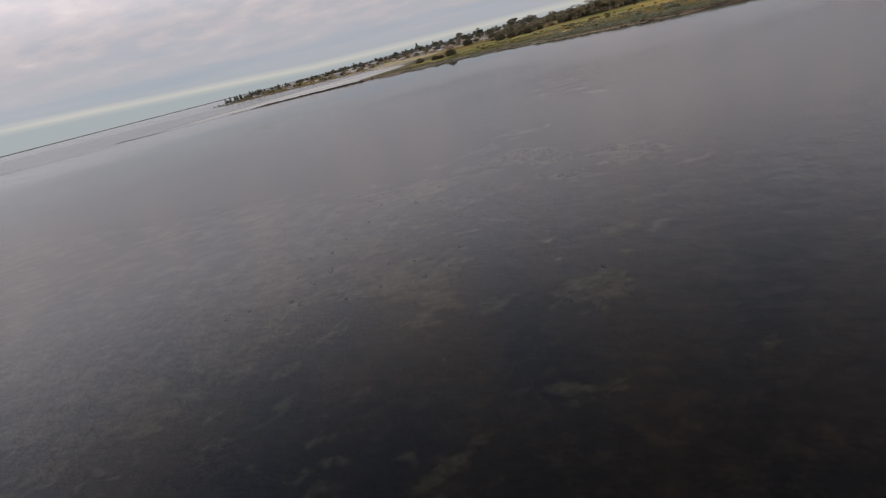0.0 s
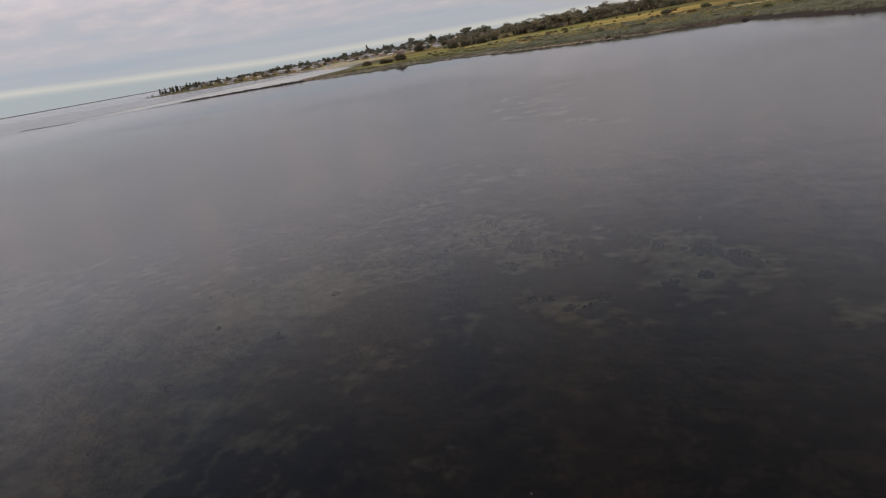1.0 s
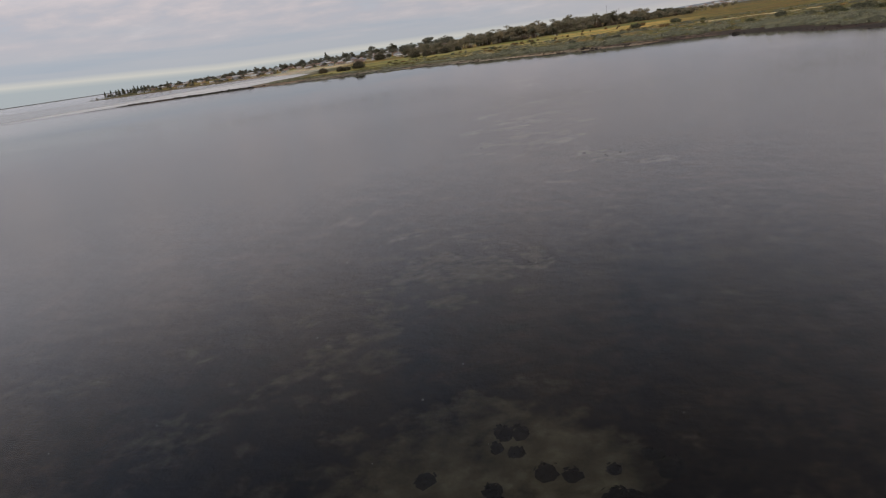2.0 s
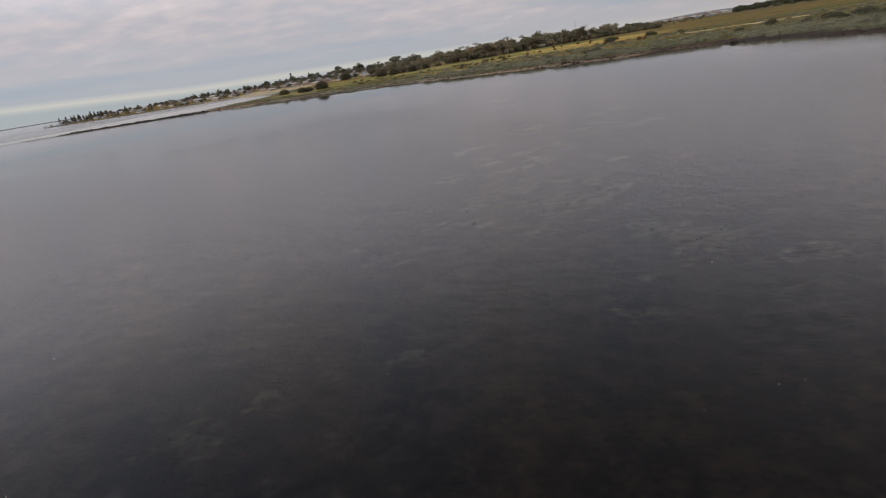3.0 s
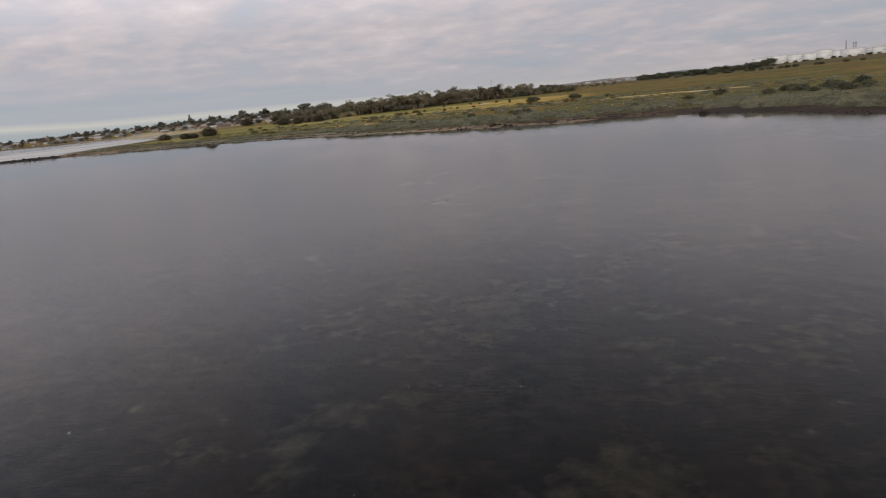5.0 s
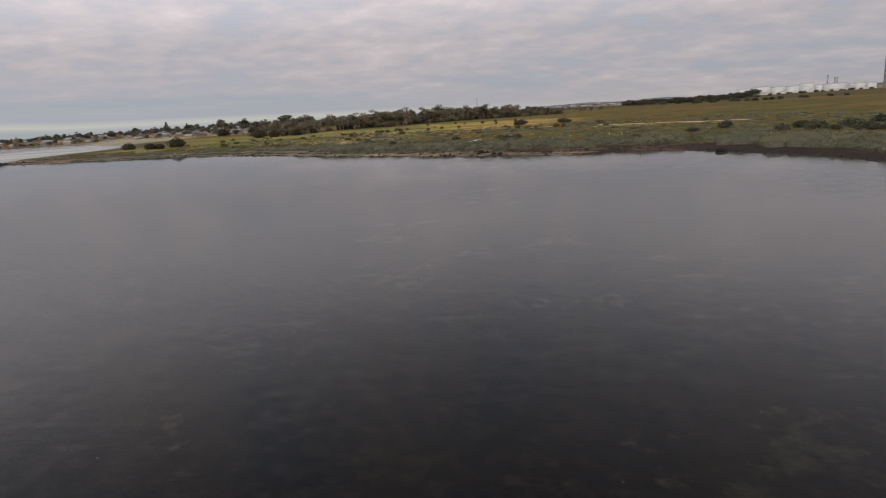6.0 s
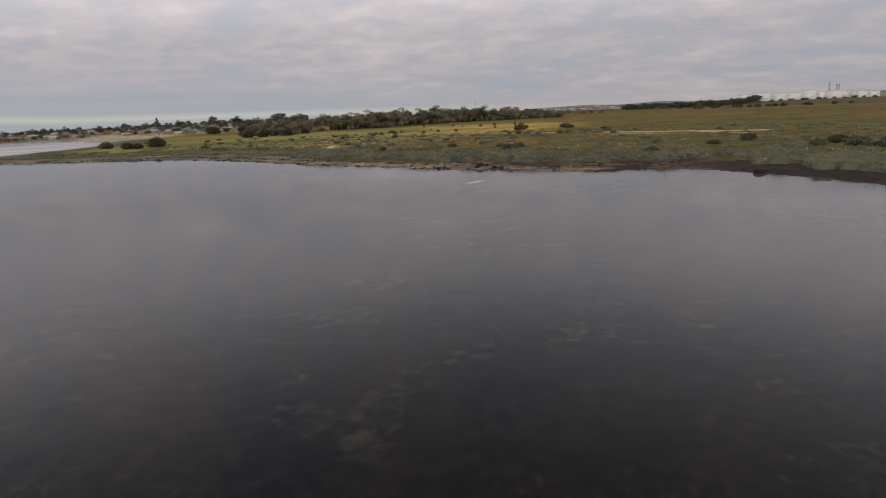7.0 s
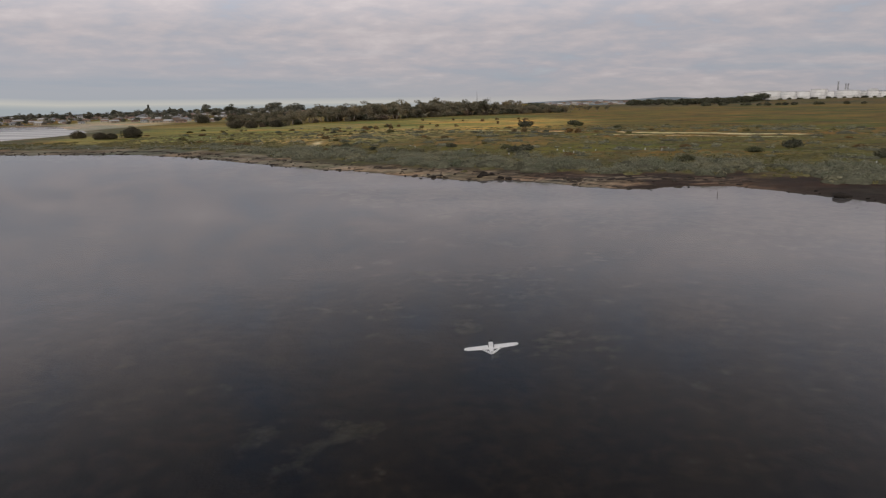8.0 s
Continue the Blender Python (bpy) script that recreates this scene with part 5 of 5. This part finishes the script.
# ---- rocks and drift along the water's edge ----
def rock_mesh(seed, size, squash):
    bm = bmesh.new()
    bmesh.ops.create_icosphere(bm, subdivisions=2, radius=1.0)
    off = Vector((seed * 3.1, seed * 1.7, 0))
    for v in bm.verts:
        k = 1 + 0.45 * noise.noise(v.co * 1.1 + off) + 0.2 * noise.noise(v.co * 2.9 + off)
        v.co = Vector((v.co.x * size[0], v.co.y * size[1], v.co.z * size[2] * squash)) * k
    me = bpy.data.meshes.new("rock")
    bm.to_mesh(me)
    bm.free()
    me.materials.append(ROCK)
    return me


STONES = [rock_mesh(k, (0.55, 0.45, 0.42), 0.8) for k in range(6)]


def lay_rock(x, y, size, turn, k, label="dark weathered shore rock at the water's edge"):
    ob = new("rock", STONES[k % 6])
    ob.matrix_basis = pose(x, y, max(ground_z(x, y), -0.25) + 0.10 * size, 0, 0, turn) @ Matrix.Diagonal((size, size, size, 1))
    tagged(ob, label, "rock", "shore rocks")


lump = new("boulder", rock_mesh(4, (1.25, 0.7, 0.66), 1.0))
lump.matrix_basis = pose(48.7, 112.9, 0.10, 0, 5, -12)
tagged(lump, "large dark rounded boulder in the shallows", "boulder")
k = 0
for x, y, s in ((0.2, 143.2, 2.3), (-0.7, 141.6, 1.5), (1.5, 143.9, 1.6), (3.2, 139.8, 1.7), (4.6, 139.2, 1.5), (-9.5, 144, 1.2), (-8.2, 145.4, 1.0), (-7.4, 143.3, 0.8), (-10.8, 147, 0.9), (-5.5, 146.5, 0.8)):
    lay_rock(x, y, 0.75 * s, 40 * k, k)
    k += 1


def along(t):
    """A point on the shore line, by the share of its length from the east."""
    pts = [Vector(p) for p in SHORE[2:]]
    seg = [(b - a).length for a, b in zip(pts, pts[1:])]
    left = t * sum(seg)
    for a, b, s in zip(pts, pts[1:], seg):
        if left <= s:
            return a.lerp(b, left / s)
        left -= s
    return pts[-1]


for i in range(120):
    t = rng.random() * (0.45 if i < 40 else 0.85)
    p = along(t)
    lay_rock(p.x + rng.normal(0, 2.6), p.y + rng.normal(0, 2.6), 0.12 + 0.42 * rng.random() ** 2, rng.uniform(0, 360), i)
for i in range(60):
    p = Vector((66, 60)).lerp(Vector((50, 109)), rng.random())
    lay_rock(p.x + 3.0 + rng.normal(0, 2.4), p.y + rng.normal(0, 1.5), 0.15 + 0.4 * rng.random() ** 2, rng.uniform(0, 360), i)
for i in range(80):
    p = along(0.42 + 0.58 * rng.random())
    lay_rock(p.x + rng.normal(0, 2.2), p.y + 1.5 + rng.normal(0, 2.0), rng.uniform(0.2, 0.6), rng.uniform(0, 360), i)
for i in range(100):
    t = rng.random()
    a, b = Vector((-200, 243)), Vector((-300, 229))
    p = a.lerp(b, t)
    lay_rock(p.x + rng.normal(0, 1), p.y + rng.normal(0, 2.6 * (1 - 0.7 * t)), rng.uniform(0.4, 1.3) * (1.15 - 0.6 * t), rng.uniform(0, 360), i, "dark rubble rock on the low spit")


# ---- stakes and sleeves ----
def tree_guard():
    ob = new("tree_guard")
    part("sleeve", mesh_of("sleeve", *tube([(0, 0, 0), (0, 0, 0.62), (0, 0, 0.95)], [0.19, 0.18, 0.18], 8, False), GUARD), GUARD, ob)
    part("stake", box((0.05, 0.05, 1.15), (0.2, 0, 0.5), 0.008), TIMBER, ob)
    return ob


GUARDS = [(28, 188), (37, 190), (40, 187), (43, 183), (46, 188), (41, 162), (42, 161), (24, 161), (72, 150), (73, 148), (6, 197), (6, 183), (19, 194), (20, 188), (22, 184), (-3, 195), (-7, 196), (-11, 197), (-21, 215), (-23, 220), (-22, 204), (-26, 209), (-20, 204), (69, 147), (75, 141), (76, 141), (77, 140), (82, 130), (84, 128)]
GUARDS += [(rng.uniform(-150, -60), rng.uniform(225, 310)) for _ in range(60)]
planted([tree_guard()], "pale plastic tree guard on the marsh", "tree guard", "tree guards", [(x, y, rng.uniform(0, 360), 0.62 if x > -40 else 0.45) for x, y in GUARDS if shore_distance(np.array([float(x)]), np.array([float(y)]))[0] > 14])
stake = part("stake", mesh_of("stake", *tube([(0, 0, -0.7), (0.02, 0, 0.2), (0.05, 0.02, 0.6)], [0.05, 0.045, 0.035], 6), TIMBER), TIMBER)
stake.matrix_basis = pose(33.5, 116.5, 0)
tagged(stake, "thin grey timber stake standing in the shallows", "stake")


# ---- houses ----
def house(w, d, h, wall_mat, roof_mat, hip):
    ob = new("house")
    part("wall", box((w, d, h + 0.6), (0, 0, h / 2 - 0.3)), wall_mat, ob)
    e = 0.6
    x, y, r = w / 2 + e, d / 2 + e, h + d * 0.26
    inset = d / 2 if hip else 0.0
    verts = [(-x, -y, h), (x, -y, h), (x, y, h), (-x, y, h), (-x + inset, 0, r), (x - inset, 0, r), (-x, -y, h - 0.18), (x, -y, h - 0.18), (x, y, h - 0.18), (-x, y, h - 0.18)]
    faces = [(0, 1, 5, 4), (2, 3, 4, 5), (1, 2, 5), (3, 0, 4), (6, 7, 1, 0), (7, 8, 2, 1), (8, 9, 3, 2), (9, 6, 0, 3), (9, 8, 7, 6)]
    roof = part("roof", mesh_of("roof", verts, faces, roof_mat), roof_mat, ob)
    part("chimney", box((0.7, 0.7, 1.4), (w * 0.22, 0.8, r - 0.2)), WALLS[2], roof)
    for i in range(3):
        px = -w * 0.33 + i * w * 0.33
        if i == 1:
            part("door", box((0.95, 0.1, 2.05), (px, -d / 2 - 0.03, 1.02)), TIMBER, ob)
        else:
            win = part("window", box((1.9, 0.1, 1.25), (px, -d / 2 - 0.03, 1.55)), WALLS[1], ob)
            part("pane", box((1.66, 0.06, 1.02), (px, -d / 2 - 0.075, 1.55)), PANE, win)
    return ob


HOUSE_LABELS = ("low cream house under a terracotta tiled roof", "white house under a grey roof by the lagoon", "brick house under a brown tiled roof", "tan house under a pale metal roof")
makers = [house(15, 9, 3.0, WALLS[i], ROOFS[i], i != 3) for i in range(4)]
HOUSES = []
for i in range(210):
    x = -800 + 580 * (i + rng.uniform(-0.4, 0.4)) / 210
    y = town_shore(x) + (36, 120, 62, 190, 90, 250, 150)[i % 7] + rng.uniform(-9, 9)
    HOUSES.append((x, y, rng.choice((-20, 8, 30, 52)) + rng.uniform(-6, 6), rng.uniform(0.45, 0.78)))
for x, y in ((-250, 700), (-240, 800), (-300, 870), (-330, 900)):
    HOUSES.append((x, y, rng.uniform(0, 60), 1.0))
HOUSES = [p for p in HOUSES if ground_z(p[0], p[1]) > 0.25 and p[0] > -730 and (p[0] > -570 or rng.random() < 0.4)]
for i, (x, y, turn, size) in enumerate(HOUSES):
    m = pose(x, y, ground_z(x, y), 0, 0, turn)
    if i < 4:
        ob = makers[i]
        ob.matrix_basis = m
    else:
        ob = copy_thing(makers[i % 4], m)
    ob.scale = (size, size, size)
    tagged(ob, HOUSE_LABELS[i % 4], "house", "houses of the town")


# Small houses on the far rise.
for i in range(34):
    t = 0.12 + 0.5 * (i + rng.uniform(-0.4, 0.4)) / 34
    x, y = 60 + 640 * t, 1960 - 170 * t
    up_ = rng.uniform(0.1, 1.0)
    h = 15 * math.sin(math.pi * t) ** 0.6 * 0.72 * 0.75 * up_
    ob = copy_thing(makers[i % 4], pose(x + 15 * up_, y + 56 * up_, h - 0.6, 0, 0, rng.uniform(-30, 30)))
    ob.scale = (1.0, 1.0, 1.3)
    tagged(ob, HOUSE_LABELS[i % 4].replace(" by the lagoon", "") + ", on the far rise", "house", "houses of the far suburb")


# ---- the tank farm ----
def storage_tank(radius, height, roof="cone"):
    ob = new("storage_tank")
    wall = [(radius, -0.5), (radius, height)]
    part("shell", mesh_of("shell", *lathe(wall), TANK_WHITE, True), TANK_WHITE, ob)
    rise = radius * (0.55 if roof == "dome" else 0.09)
    prof = [(radius * 1.01, height - 0.15), (radius * 1.01, height + 0.15)] + [(radius * math.cos(a), height + 0.15 + rise * math.sin(a)) for a in (0.3, 0.6, 0.9, 1.2, 1.45)]
    part("roof", mesh_of("roof", *lathe(prof), TANK_ROOF, True), TANK_ROOF, ob)
    for z in (0.33, 0.66):
        part("ring", mesh_of("ring", *lathe([(radius + 0.02, height * z - 0.1), (radius + 0.16, height * z - 0.1), (radius + 0.16, height * z + 0.1), (radius + 0.02, height * z + 0.1)]), STEEL), STEEL, ob)
    steps = [(math.cos(a) * (radius + 0.6), math.sin(a) * (radius + 0.6), height * (a + 2.2) / 2.2) for a in np.linspace(-2.2, 0, 16)]
    part("stair", mesh_of("stair", *tube(steps, [0.16] * 16, 5), STEEL), STEEL, ob)
    return ob


TANKS = [(550, 1334, 19.5, 15.0, "cone"), (562, 1285, 13.6, 13.0, "cone"), (643, 1402, 18.5, 13.5, "cone"), (597, 1246, 13.4, 16.0, "cone"), (689, 1379, 17.6, 12.5, "cone"), (655, 1262, 20.8, 12.8, "cone"), (700, 1272, 17.0, 10.8, "cone"), (689, 1243, 9.8, 10.8, "dome"), (743, 1305, 13.2, 10.0, "cone"), (790, 1310, 14, 11, "cone"), (830, 1290, 16, 11, "cone"), (548, 1421, 15, 13.5, "cone")]
for x, y, r, h, kind in TANKS:
    ob = storage_tank(r, h, kind)
    ob.matrix_basis = pose(x, y, ground_z(x, y))
    tagged(ob, "large white cylindrical storage tank with a %s roof" % ("domed" if kind == "dome" else "shallow"), "storage tank", "tanks of the depot")


def stack(height, radius, label, material=CONCRETE):
    ob = new("chimney_stack")
    part("shaft", mesh_of("shaft", *lathe([(radius, -0.5), (radius * 0.92, height * 0.5), (radius * 0.84, height)], 24), material, True), material, ob)
    part("rim", mesh_of("rim", *lathe([(radius * 0.84, height - 0.8), (radius * 0.9, height - 0.8), (radius * 0.9, height + 0.2), (radius * 0.7, height + 0.2)], 24), STEEL), STEEL, ob)
    return tagged(ob, label, "chimney")


def shed(w, d, h, label):
    ob = new("industrial_shed")
    part("wall", box((w, d, h + 0.5), (0, 0, h / 2 - 0.25)), WALLS[3], ob)
    verts = [(-w / 2 - 0.5, -d / 2 - 0.5, h), (w / 2 + 0.5, -d / 2 - 0.5, h), (w / 2 + 0.5, d / 2 + 0.5, h), (-w / 2 - 0.5, d / 2 + 0.5, h), (-w / 2 - 0.5, 0, h + d * 0.12), (w / 2 + 0.5, 0, h + d * 0.12)]
    part("roof", mesh_of("roof", verts, [(0, 1, 5, 4), (2, 3, 4, 5), (1, 2, 5), (3, 0, 4), (3, 2, 1, 0)], ROOFS[1]), ROOFS[1], ob)
    part("door", box((w * 0.16, 0.3, h * 0.6), (-w * 0.2, -d / 2 - 0.1, h * 0.3)), STEEL, ob)
    return tagged(ob, label, "shed", "sheds of the depot")


big = stack(79, 3.7, "tall grey concrete chimney stack beside the tanks")
big.matrix_basis = pose(658.4, 1111, ground_z(658.4, 1111))
for x, y, h in ((732.6, 1447, 33), (744.7, 1441, 28), (748.6, 1439, 28)):
    stack(h, 1.5, "slim grey steel chimney behind the tanks", STEEL).matrix_basis = pose(x, y, ground_z(x, y))
for x, y, w in ((690, 1160, 30), (712, 1150, 26)):
    shed(w, 16, 7, "long low pale industrial shed by the tanks").matrix_basis = pose(x, y, ground_z(x, y), 0, 0, -28)


def lattice_mast(height, label):
    ob = new("lattice_mast")
    for a in (0, 2.1, 4.2):
        foot = (1.1 * math.cos(a), 1.1 * math.sin(a), -0.3)
        part("leg", mesh_of("leg", *tube([foot, (0.25 * math.cos(a), 0.25 * math.sin(a), height)], [0.16, 0.1], 5), STEEL), STEEL, ob)
    for z in np.linspace(0.1, 0.95, 8):
        r = 1.1 - 0.85 * z
        part("brace", mesh_of("brace", *tube([(r * math.cos(a), r * math.sin(a), z * height) for a in (0, 2.1, 4.2, 6.28)], [0.06] * 4, 4), STEEL), STEEL, ob)
    return tagged(ob, label, "mast")


for x, y, h in ((-12, 780, 25), (0, 800, 19), (3, 790, 19)):
    lattice_mast(h, "thin grey lattice mast rising above the gum trees").matrix_basis = pose(x, y, ground_z(x, y))
